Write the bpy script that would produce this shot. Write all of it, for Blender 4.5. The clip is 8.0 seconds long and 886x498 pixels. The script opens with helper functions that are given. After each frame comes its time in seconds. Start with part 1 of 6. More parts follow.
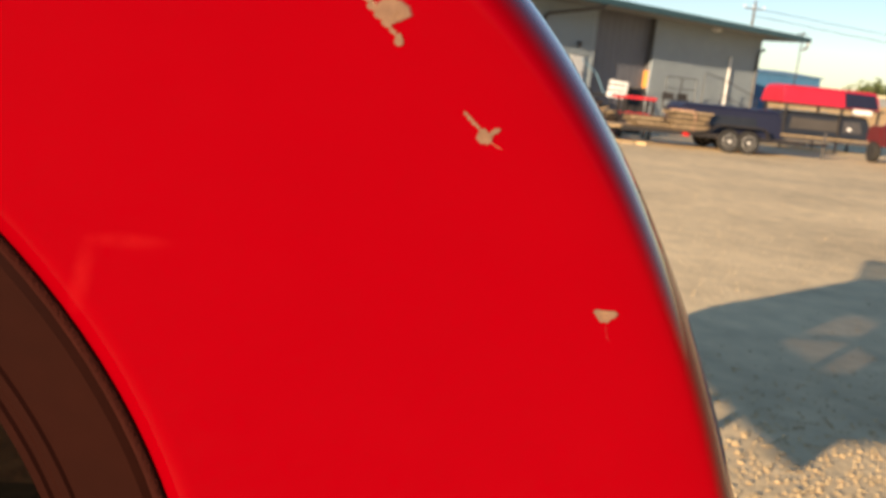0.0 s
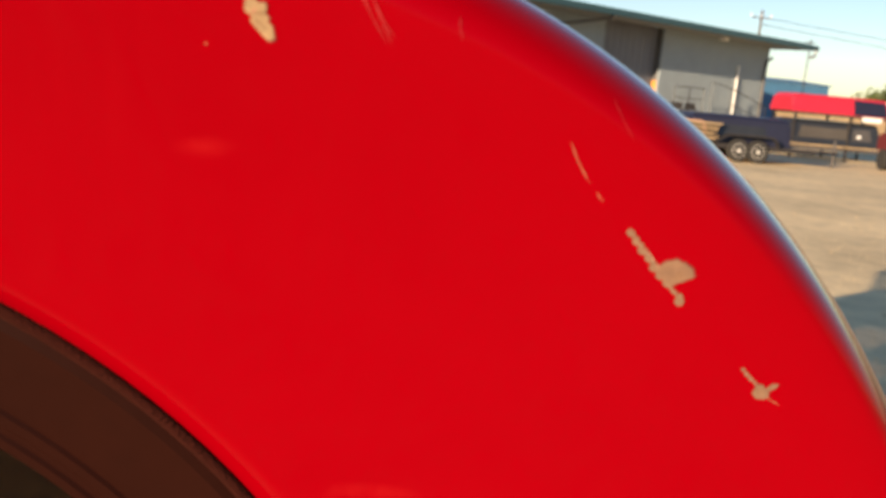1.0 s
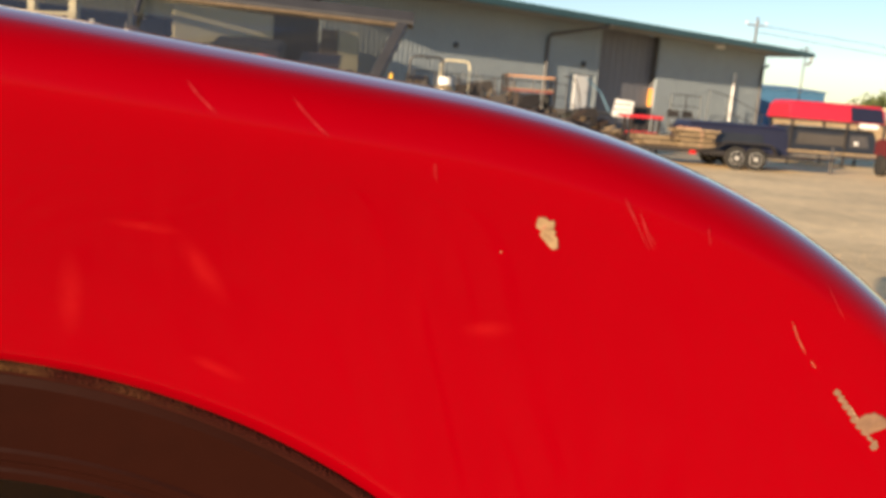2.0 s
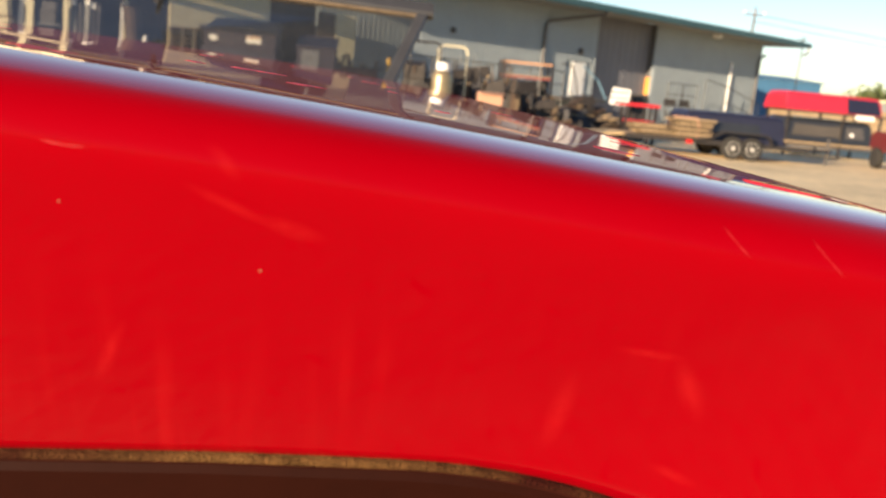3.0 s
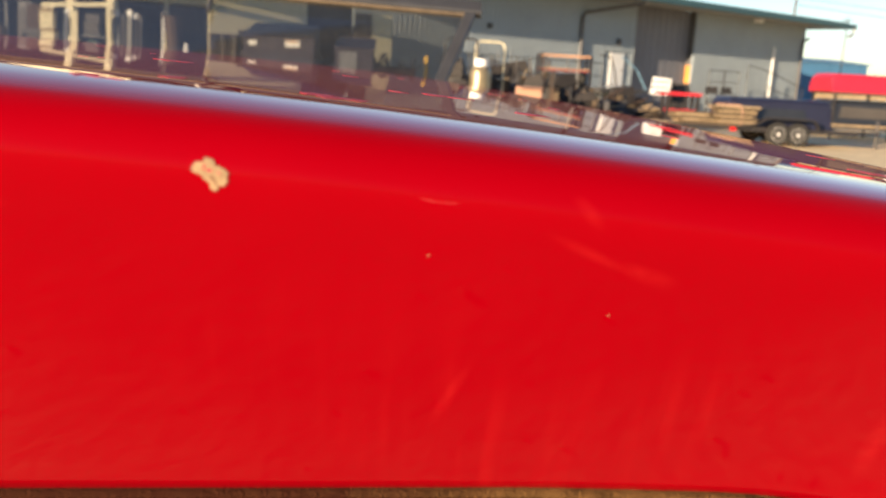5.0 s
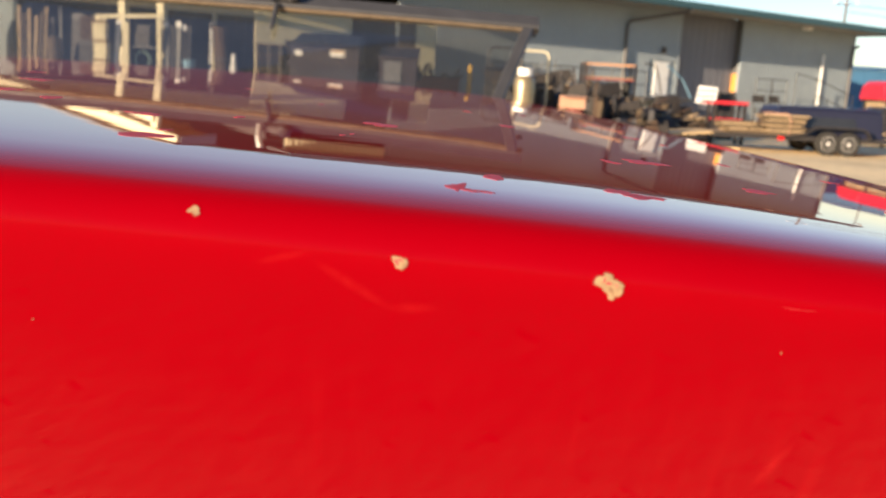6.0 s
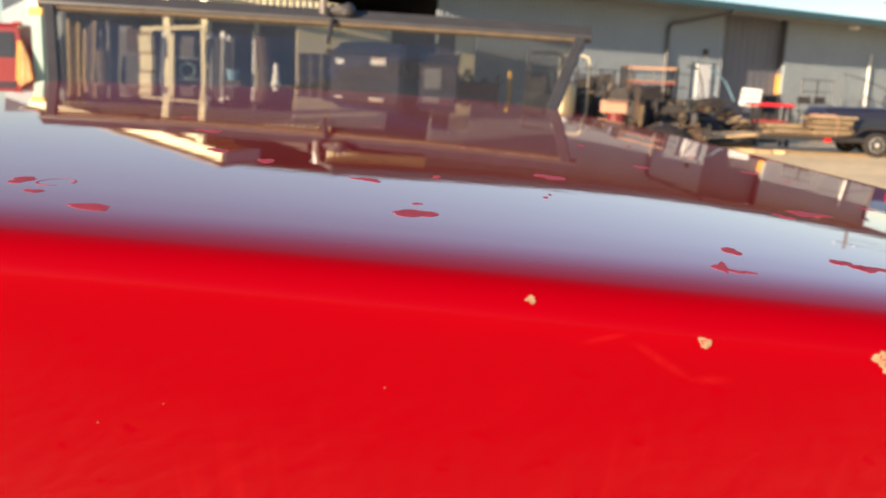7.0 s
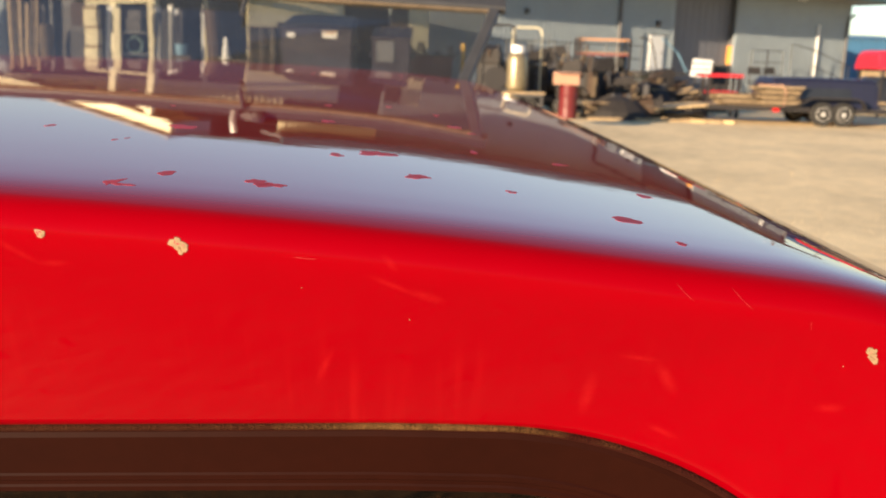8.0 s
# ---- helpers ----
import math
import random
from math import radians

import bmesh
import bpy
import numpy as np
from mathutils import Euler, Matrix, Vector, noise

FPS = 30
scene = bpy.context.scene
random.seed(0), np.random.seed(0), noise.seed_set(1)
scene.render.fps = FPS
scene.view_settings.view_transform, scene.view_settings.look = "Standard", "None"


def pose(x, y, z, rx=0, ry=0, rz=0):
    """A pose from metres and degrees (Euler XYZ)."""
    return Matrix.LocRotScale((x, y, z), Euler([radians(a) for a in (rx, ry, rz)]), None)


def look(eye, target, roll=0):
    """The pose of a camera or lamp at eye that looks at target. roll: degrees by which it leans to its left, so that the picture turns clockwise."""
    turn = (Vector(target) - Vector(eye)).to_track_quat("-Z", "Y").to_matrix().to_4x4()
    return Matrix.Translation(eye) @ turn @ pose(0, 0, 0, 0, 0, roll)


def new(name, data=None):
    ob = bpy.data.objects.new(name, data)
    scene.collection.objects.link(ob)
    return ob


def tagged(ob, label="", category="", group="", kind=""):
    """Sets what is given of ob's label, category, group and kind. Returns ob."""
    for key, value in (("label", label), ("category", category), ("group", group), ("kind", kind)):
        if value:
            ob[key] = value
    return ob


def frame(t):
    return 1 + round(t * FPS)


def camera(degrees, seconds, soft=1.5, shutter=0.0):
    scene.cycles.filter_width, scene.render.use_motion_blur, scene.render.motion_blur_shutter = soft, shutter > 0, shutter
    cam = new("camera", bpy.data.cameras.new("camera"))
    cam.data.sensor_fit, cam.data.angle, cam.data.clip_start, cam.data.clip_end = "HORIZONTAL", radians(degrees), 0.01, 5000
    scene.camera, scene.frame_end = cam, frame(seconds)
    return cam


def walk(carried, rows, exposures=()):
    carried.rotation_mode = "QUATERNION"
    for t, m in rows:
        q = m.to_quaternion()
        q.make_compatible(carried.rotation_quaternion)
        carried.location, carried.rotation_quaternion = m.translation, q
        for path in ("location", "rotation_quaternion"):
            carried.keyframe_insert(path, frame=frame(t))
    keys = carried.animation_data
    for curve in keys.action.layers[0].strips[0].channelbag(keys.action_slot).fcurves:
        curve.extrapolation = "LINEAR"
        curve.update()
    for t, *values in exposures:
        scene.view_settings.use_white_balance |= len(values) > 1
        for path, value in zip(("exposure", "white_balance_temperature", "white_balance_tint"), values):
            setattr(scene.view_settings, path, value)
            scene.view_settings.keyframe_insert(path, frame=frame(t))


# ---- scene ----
from mathutils.bvhtree import BVHTree

# ---------------------------------------------------------------- camera
cam = camera(54.0, 8.0, soft=1.8)
cam.data.dof.use_dof = True
cam.data.dof.focus_distance, cam.data.dof.aperture_fstop = 0.18, 37.0
walk(cam, [
    (0.0, look((0.1744, -0.0930, 1.7083), (0.4002, 1.8529, 1.3052), 5.81)),
    (0.5, look((0.1667, -0.0799, 1.7231), (0.3679, 1.8697, 1.3251), 5.11)),
    (1.0, look((0.1446, -0.0806, 1.7311), (0.3488, 1.8723, 1.3510), 5.20)),
    (1.2, look((0.1377, -0.0847, 1.7362), (0.3421, 1.8727, 1.3801), 4.49)),
    (2.3, look((0.1047, -0.0916, 1.7509), (0.3120, 1.8649, 1.3919), 4.71)),
    (2.5, look((0.0948, -0.0886, 1.7497), (0.3045, 1.8640, 1.3710), 5.19)),
    (2.7, look((0.0697, -0.0949, 1.7564), (0.2735, 1.8552, 1.3617), 5.04)),
    (3.0, look((0.0541, -0.0890, 1.7620), (0.2768, 1.8602, 1.3733), 5.47)),
    (3.2, look((0.0594, -0.0874, 1.7562), (0.2951, 1.8588, 1.3605), 5.37)),
    (3.5, look((0.0674, -0.0850, 1.7540), (0.3226, 1.8566, 1.3478), 5.21)),
    (3.9, look((0.0775, -0.0962, 1.7579), (0.3441, 1.8427, 1.3462), 4.92)),
    (4.0, look((0.0770, -0.0965, 1.7589), (0.3334, 1.8425, 1.3409), 4.65)),
    (4.2, look((0.0673, -0.0961, 1.7581), (0.3094, 1.8439, 1.3363), 4.30)),
    (4.5, look((0.0426, -0.0989, 1.7650), (0.2433, 1.8470, 1.3492), 4.17)),
    (4.7, look((0.0327, -0.0866, 1.7622), (0.2005, 1.8637, 1.3520), 3.79)),
    (5.8, look((-0.0094, -0.0967, 1.7779), (0.0410, 1.8639, 1.3859), 3.01)),
    (6.0, look((-0.0182, -0.1002, 1.7769), (0.0137, 1.8613, 1.3878), 3.13)),
    (6.5, look((-0.0482, -0.1066, 1.7873), (-0.0634, 1.8591, 1.4188), 3.03)),
    (7.0, look((-0.0545, -0.1175, 1.7894), (-0.1152, 1.8451, 1.4089), 2.26)),
    (7.6, look((-0.0229, -0.1445, 1.7969), (-0.0719, 1.8142, 1.3957), 0.82)),
    (8.0, look((0.0484, -0.1552, 1.7890), (0.0832, 1.7965, 1.3536), 1.87)),
], exposures=((0.0, 0.96, 6900, 20), (1.2, 0.96, 6900, 20), (2.4, 1.10, 6800, 18), (3.4, 1.29, 6700, 18), (5.0, 1.23, 6700, 18), (7.0, 1.31, 6600, 20), (8.0, 1.29, 6750, 17)))

# ---------------------------------------------------------------- light
SUN_EL = radians(10.7)
SUN_WAY = Vector((-0.7205 * math.cos(SUN_EL), -0.6934 * math.cos(SUN_EL), math.sin(SUN_EL)))
world = bpy.data.worlds.new("world")
scene.world = world
world.use_nodes = True
wn = world.node_tree.nodes
sky = wn.new("ShaderNodeTexSky")
sky.sky_type = "NISHITA"
sky.sun_disc = False
sky.sun_elevation = SUN_EL
sky.sun_rotation = math.atan2(SUN_WAY.x, SUN_WAY.y)
sky.dust_density, sky.air_density, sky.ozone_density = 0.10, 0.98, 2.6
wn["Background"].inputs["Strength"].default_value = 0.089
world.node_tree.links.new(sky.outputs["Color"], wn["Background"].inputs["Color"])
sun = new("sun", bpy.data.lights.new("sun", "SUN"))
sun.data.energy, sun.data.angle, sun.data.color = 5.0, radians(0.5), (1.0, 0.81, 0.53)
sun.matrix_world = look((0, 0, 0), -SUN_WAY)


# ---------------------------------------------------------------- materials
def material(name, color, rough=0.5, metal=0.0, spots=0.15, scale=6.0, bump=0.0, bump_scale=80.0, coat=0.0):
    """A principled surface whose colour wanders at two scales, with fine relief."""
    m = bpy.data.materials.new(name)
    m.use_nodes = True
    nt = m.node_tree
    p = nt.nodes["Principled BSDF"]
    p.inputs["Roughness"].default_value, p.inputs["Metallic"].default_value = rough, metal
    p.inputs["Coat Weight"].default_value, p.inputs["Coat Roughness"].default_value = coat, 0.02
    geo = nt.nodes.new("ShaderNodeNewGeometry")
    big, fine = nt.nodes.new("ShaderNodeTexNoise"), nt.nodes.new("ShaderNodeTexNoise")
    big.inputs["Scale"].default_value, fine.inputs["Scale"].default_value = scale, scale * 9
    fine.inputs["Detail"].default_value = 6
    mix = nt.nodes.new("ShaderNodeMix")
    mix.data_type = "FLOAT"
    mix.inputs[0].default_value = 0.45
    ramp = nt.nodes.new("ShaderNodeMapRange")
    ramp.inputs["From Min"].default_value, ramp.inputs["From Max"].default_value = 0.3, 0.7
    ramp.inputs["To Min"].default_value, ramp.inputs["To Max"].default_value = 1 - spots, 1 + spots
    tint = nt.nodes.new("ShaderNodeMix")
    tint.data_type, tint.blend_type = "RGBA", "MULTIPLY"
    tint.inputs[0].default_value = 1.0
    tint.inputs[6].default_value = (*color, 1)
    L = nt.links.new
    for n in (big, fine):
        L(geo.outputs["Position"], n.inputs["Vector"])
    L(big.outputs["Fac"], mix.inputs[2])
    L(fine.outputs["Fac"], mix.inputs[3])
    L(mix.outputs[0], ramp.inputs["Value"])
    L(ramp.outputs["Result"], tint.inputs[7])
    L(tint.outputs[2], p.inputs["Base Color"])
    if bump:
        rough_tex, b = nt.nodes.new("ShaderNodeTexNoise"), nt.nodes.new("ShaderNodeBump")
        rough_tex.inputs["Scale"].default_value, rough_tex.inputs["Detail"].default_value = bump_scale, 8
        b.inputs["Strength"].default_value, b.inputs["Distance"].default_value = bump, 0.01
        L(geo.outputs["Position"], rough_tex.inputs["Vector"])
        L(rough_tex.outputs["Fac"], b.inputs["Height"])
        L(b.outputs["Normal"], p.inputs["Normal"])
    return m


RED = material("red_paint", (0.236, 0.0002, 0.0031), 0.35, 0.0, 0.03, 9.0, coat=1.0)
RED.node_tree.nodes["Principled BSDF"].inputs["Specular IOR Level"].default_value = 0.0


def reflected_streaks(m):
    """Faint reflected streaks, drawn out downwards, put into the lower paint's colour."""
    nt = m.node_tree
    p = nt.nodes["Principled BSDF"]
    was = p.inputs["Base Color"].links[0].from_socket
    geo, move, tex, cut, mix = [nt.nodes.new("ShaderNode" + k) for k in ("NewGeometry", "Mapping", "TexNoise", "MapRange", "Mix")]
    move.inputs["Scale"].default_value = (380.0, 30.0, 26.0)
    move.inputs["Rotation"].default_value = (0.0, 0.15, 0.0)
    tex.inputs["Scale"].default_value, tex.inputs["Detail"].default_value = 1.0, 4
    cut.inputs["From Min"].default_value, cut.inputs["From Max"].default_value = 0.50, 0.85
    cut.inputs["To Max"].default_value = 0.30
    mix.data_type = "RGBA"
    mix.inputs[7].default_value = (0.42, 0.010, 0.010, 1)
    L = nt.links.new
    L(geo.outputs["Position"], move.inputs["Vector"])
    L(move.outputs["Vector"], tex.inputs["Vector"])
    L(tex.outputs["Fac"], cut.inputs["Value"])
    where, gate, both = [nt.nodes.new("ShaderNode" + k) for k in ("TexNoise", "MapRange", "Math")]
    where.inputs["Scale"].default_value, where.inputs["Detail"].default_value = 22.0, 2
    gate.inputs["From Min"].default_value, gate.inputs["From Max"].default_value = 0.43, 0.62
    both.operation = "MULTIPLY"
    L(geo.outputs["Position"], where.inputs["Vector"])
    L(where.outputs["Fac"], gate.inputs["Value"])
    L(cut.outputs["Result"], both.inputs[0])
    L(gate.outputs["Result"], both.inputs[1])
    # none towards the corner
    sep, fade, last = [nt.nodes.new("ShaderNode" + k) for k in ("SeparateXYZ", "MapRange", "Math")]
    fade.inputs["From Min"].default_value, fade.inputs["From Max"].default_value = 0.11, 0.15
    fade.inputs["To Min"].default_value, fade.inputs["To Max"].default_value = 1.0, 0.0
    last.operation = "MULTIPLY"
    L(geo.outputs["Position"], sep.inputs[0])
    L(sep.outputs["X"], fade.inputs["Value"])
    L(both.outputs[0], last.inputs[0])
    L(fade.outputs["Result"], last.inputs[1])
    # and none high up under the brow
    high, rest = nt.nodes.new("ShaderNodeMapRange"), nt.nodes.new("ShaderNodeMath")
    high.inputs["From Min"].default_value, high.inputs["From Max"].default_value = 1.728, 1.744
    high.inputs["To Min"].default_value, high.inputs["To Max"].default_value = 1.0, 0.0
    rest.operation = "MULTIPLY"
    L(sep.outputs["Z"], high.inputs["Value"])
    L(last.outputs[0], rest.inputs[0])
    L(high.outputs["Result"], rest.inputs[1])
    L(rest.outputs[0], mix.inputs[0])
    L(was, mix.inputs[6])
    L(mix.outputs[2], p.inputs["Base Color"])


def pale_marks(m, marks):
    """Soft pale marks, wipes and painted-in reflections: x, z, half length, half width, tilt in degrees."""
    nt = m.node_tree
    p = nt.nodes["Principled BSDF"]
    L = nt.links.new
    geo, grain = nt.nodes.new("ShaderNodeNewGeometry"), nt.nodes.new("ShaderNodeTexNoise")
    grain.inputs["Scale"].default_value, grain.inputs["Detail"].default_value = 700.0, 8
    L(geo.outputs["Position"], grain.inputs["Vector"])
    total = None
    for x, z, long, wide, tilt in marks:
        move, ball = nt.nodes.new("ShaderNodeMapping"), nt.nodes.new("ShaderNodeTexGradient")
        move.vector_type, ball.gradient_type = "TEXTURE", "SPHERICAL"
        move.inputs["Location"].default_value = (x, 0.008, z)
        move.inputs["Rotation"].default_value = (0.0, -radians(tilt), 0.0)
        move.inputs["Scale"].default_value = (long, 0.05, wide * 0.6)
        L(geo.outputs["Position"], move.inputs["Vector"])
        L(move.outputs["Vector"], ball.inputs["Vector"])
        if total:
            add = nt.nodes.new("ShaderNodeMath")
            L(total, add.inputs[0])
            L(ball.outputs["Fac"], add.inputs[1])
            total = add.outputs[0]
        else:
            total = ball.outputs["Fac"]
    times, cut, mix = nt.nodes.new("ShaderNodeMath"), nt.nodes.new("ShaderNodeMapRange"), nt.nodes.new("ShaderNodeMix")
    times.operation, mix.data_type = "MULTIPLY", "RGBA"
    L(total, times.inputs[0])
    L(grain.outputs["Fac"], times.inputs[1])
    L(times.outputs[0], cut.inputs["Value"])
    cut.inputs["From Max"].default_value, cut.inputs["To Max"].default_value = 0.50, 0.24
    L(cut.outputs["Result"], mix.inputs[0])
    L(p.inputs["Base Color"].links[0].from_socket, mix.inputs[6])
    mix.inputs[7].default_value = (0.40, 0.0135, 0.0135, 1)
    L(mix.outputs[2], p.inputs["Base Color"])


def ripple(m):
    """The slight waviness of moulded fibreglass in its gloss."""
    nt = m.node_tree
    geo, tex, b = [nt.nodes.new("ShaderNode" + k) for k in ("NewGeometry", "TexNoise", "Bump")]
    tex.inputs["Scale"].default_value, tex.inputs["Detail"].default_value = 70.0, 3
    b.inputs["Strength"].default_value, b.inputs["Distance"].default_value = 1.0, 0.000016
    nt.links.new(geo.outputs["Position"], tex.inputs["Vector"])
    nt.links.new(tex.outputs["Fac"], b.inputs["Height"])
    nt.links.new(b.outputs["Normal"], nt.nodes["Principled BSDF"].inputs["Coat Normal"])


def clearcoat(m, facing):
    """A clear layer whose weight is cut where it is seen square on, dimming reflections there."""
    nt = m.node_tree
    p = nt.nodes["Principled BSDF"]
    p.inputs["Coat IOR"].default_value = 1.53
    lw, ramp = nt.nodes.new("ShaderNodeLayerWeight"), nt.nodes.new("ShaderNodeMapRange")
    lw.inputs["Blend"].default_value = 0.5
    ramp.inputs["From Min"].default_value, ramp.inputs["From Max"].default_value = 0.25, 0.80
    ramp.inputs["To Min"].default_value, ramp.inputs["To Max"].default_value = facing, 1.0
    nt.links.new(lw.outputs["Facing"], ramp.inputs["Value"])
    nt.links.new(ramp.outputs["Result"], p.inputs["Coat Weight"])


clearcoat(RED, 0.12)
for key, value in (("Sheen Weight", 0.016), ("Sheen Roughness", 0.5), ("Sheen Tint", (0.90, 0.13, 0.20, 1))):
    RED.node_tree.nodes["Principled BSDF"].inputs[key].default_value = value
reflected_streaks(RED)
pale_marks(RED, ((0.0415, 1.7515, 0.0026, 0.0016, -46),
             (0.0420, 1.7471, 0.0055, 0.0013, -23),
             (0.0485, 1.7449, 0.0040, 0.002, -16),
             (0.0813, 1.7235, 0.0060, 0.0030, -97),
             (0.0964, 1.7277, 0.0055, 0.0028, -59),
             (0.0978, 1.7149, 0.0040, 0.0016, -24),
             (0.0287, 1.7283, 0.0051, 0.0016, -114),
             (0.0905, 1.7326, 0.0050, 0.0012, -6),
             (0.1294, 1.7226, 0.0035, 0.0022, 5),
             (-0.0352, 1.7553, 0.0038, 0.0010, 15),
             (-0.0270, 1.7522, 0.0060, 0.0014, -32),
             (-0.0198, 1.7496, 0.0034, 0.0014, 3),
             (0.1489, 1.6848, 0.0058, 0.0022, 2),
             (0.1434, 1.6798, 0.0062, 0.0026, 78)))
ripple(RED)
RED_DULL = material("dulled_red_paint", (0.47, 0.026, 0.048), 0.75, 0.0, 0.25, 500.0)
OLDPRIMER = material("old_brown_primer", (0.178, 0.098, 0.06), 0.85, 0.0, 0.25, 900.0, 0.04, 2500.0)
PRIMER = material("bare_primer", (0.29, 0.190, 0.104), 0.85, 0.0, 0.28, 900.0, 0.04, 2500.0)
RIM = material("broken_paint_edge", (0.16, 0.006, 0.008), 0.6, 0.0, 0.3, 900.0)
PRIMER_DARK = material("stained_primer", (0.21, 0.115, 0.064), 0.85, 0.0, 0.3, 900.0)
PINK = material("reddened_primer", (0.37, 0.16, 0.11), 0.85, 0.0, 0.25, 900.0)
PALEGOUGE = material("pale_gouge", (0.56, 0.44, 0.32), 0.6, 0.0, 0.15, 900.0)
SCRATCH = material("scratched_clearcoat", (0.32, 0.010, 0.012), 0.6, 0.0, 0.2, 700.0)
RUBBER = material("dusty_rubber", (0.10, 0.05, 0.018), 0.9, 0.0, 0.75, 450.0, 0.5, 2500.0)


def dust(m, clean):
    """Dust lies on one stretch of the upper run; to both sides the rubber stays dark."""
    nt = m.node_tree
    p = nt.nodes["Principled BSDF"]
    was = p.inputs["Base Color"].links[0].from_socket
    geo, sep, tex, add, cut, mix = [nt.nodes.new("ShaderNode" + k) for k in ("NewGeometry", "SeparateXYZ", "TexNoise", "Math", "MapRange", "Mix")]
    tex.inputs["Scale"].default_value, tex.inputs["Detail"].default_value = 130.0, 5
    add.operation = "MULTIPLY_ADD"
    add.inputs[1].default_value = 0.06
    cut.inputs["From Min"].default_value, cut.inputs["From Max"].default_value = 0.085, 0.125
    mix.data_type = "RGBA"
    mix.inputs[7].default_value = (*clean, 1)
    L = nt.links.new
    L(geo.outputs["Position"], sep.inputs[0])
    L(geo.outputs["Position"], tex.inputs["Vector"])
    L(tex.outputs["Fac"], add.inputs[0])
    L(sep.outputs["X"], add.inputs[2])
    L(add.outputs[0], cut.inputs["Value"])
    low, most = nt.nodes.new("ShaderNodeMapRange"), nt.nodes.new("ShaderNodeMath")
    low.inputs["From Min"].default_value, low.inputs["From Max"].default_value = 0.045, 0.075
    low.inputs["To Min"].default_value, low.inputs["To Max"].default_value = 0.85, 0.0
    most.operation = "MAXIMUM"
    L(add.outputs[0], low.inputs["Value"])
    L(cut.outputs["Result"], most.inputs[0])
    L(low.outputs["Result"], most.inputs[1])
    L(most.outputs[0], mix.inputs[0])
    L(was, mix.inputs[6])
    L(mix.outputs[2], p.inputs["Base Color"])


dust(RUBBER, (0.032, 0.006, 0.004))
LIP = material("dark_gasket_lip", (0.030, 0.006, 0.004), 0.8, 0.0, 0.3, 300.0)
BROWN = material("dark_window_frame", (0.0165, 0.0030, 0.0015), 0.6, 0.0, 0.12, 30.0)
for m in (BROWN, LIP, RUBBER):
    m.node_tree.nodes["Principled BSDF"].inputs["Specular IOR Level"].default_value = 0.06
BLACK = material("black_frame", (0.026, 0.023, 0.023), 0.5, 0.0, 0.2, 20.0)
SIDING = material("steel_siding", (0.248, 0.296, 0.328), 0.55, 0.0, 0.08, 0.5)
CREAM = material("cream_paint", (0.74, 0.66, 0.44), 0.5, 0.0, 0.06, 0.8)
WHITE = material("white_paint", (0.78, 0.78, 0.76), 0.5, 0.0, 0.05, 2.0)
TEAL = material("teal_trim", (0.03, 0.085, 0.10), 0.45, 0.0, 0.1, 1.0)
SOFFIT = material("grey_soffit", (0.22, 0.24, 0.25), 0.7, 0.0, 0.1, 1.0)
DOORGREY = material("dark_grey_door", (0.15, 0.158, 0.185), 0.6, 0.0, 0.1, 0.7)
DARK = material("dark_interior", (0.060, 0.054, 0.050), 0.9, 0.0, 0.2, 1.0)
GRAVEL = material("gravel", (0.78, 0.59, 0.33), 0.95, 0.0, 0.30, 0.35, 1.0, 14.0)
STONE = material("gravel_stone", (0.60, 0.45, 0.25), 0.9, 0.0, 0.4, 6.0)
GREY = material("grey_steel", (0.085, 0.080, 0.080), 0.55, 0.3, 0.2, 8.0)
SILVER = material("silver_metal", (0.62, 0.60, 0.55), 0.32, 0.8, 0.1, 6.0)
NAVY = material("navy_fibreglass", (0.014, 0.015, 0.034), 0.42, 0.0, 0.15, 3.0, coat=0.1)
NAVYBIN = material("navy_dumpster", (0.034, 0.028, 0.048), 0.5, 0.0, 0.25, 4.0)
BLACKCAP = material("black_fibreglass", (0.020, 0.021, 0.024), 0.3, 0.0, 0.2, 3.0, coat=0.4)
REDCAP = material("faded_red_fibreglass", (0.47, 0.020, 0.042), 0.4, 0.0, 0.08, 2.0)
MAROON = material("maroon_paint", (0.13, 0.013, 0.016), 0.3, 0.0, 0.1, 3.0, coat=0.5)
REDSTEEL = material("red_steel", (0.50, 0.02, 0.03), 0.5, 0.0, 0.2, 6.0)
YELLOW = material("yellow_paint", (0.70, 0.42, 0.05), 0.5, 0.0, 0.15, 6.0)
WOOD = material("weathered_wood", (0.33, 0.24, 0.14), 0.8, 0.0, 0.35, 5.0, 0.3, 60.0)
OLDWOOD = material("dark_old_boards", (0.10, 0.070, 0.042), 0.85, 0.0, 0.4, 5.0, 0.3, 60.0)
TRIM = material("dark_trim", (0.095, 0.095, 0.10), 0.55, 0.0, 0.1, 2.0)
TRUCKRED = material("dull_red_paint", (0.20, 0.014, 0.018), 0.4, 0.0, 0.1, 3.0)
CYLINDER = material("scuffed_cylinder", (0.26, 0.21, 0.13), 0.38, 0.5, 0.25, 9.0)
PINE = material("pine_board", (0.50, 0.36, 0.19), 0.75, 0.0, 0.25, 5.0)
ORANGE = material("orange_board", (0.55, 0.24, 0.05), 0.7, 0.0, 0.25, 5.0)
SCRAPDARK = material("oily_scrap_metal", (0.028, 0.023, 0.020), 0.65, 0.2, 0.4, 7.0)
SCRAPBROWN = material("rusted_scrap_metal", (0.075, 0.045, 0.028), 0.75, 0.2, 0.45, 9.0)
RUSTRED = material("rusty_red_paint", (0.26, 0.045, 0.035), 0.6, 0.0, 0.3, 6.0)
PALEORANGE = material("faded_orange_paint", (0.48, 0.25, 0.13), 0.65, 0.0, 0.25, 5.0)
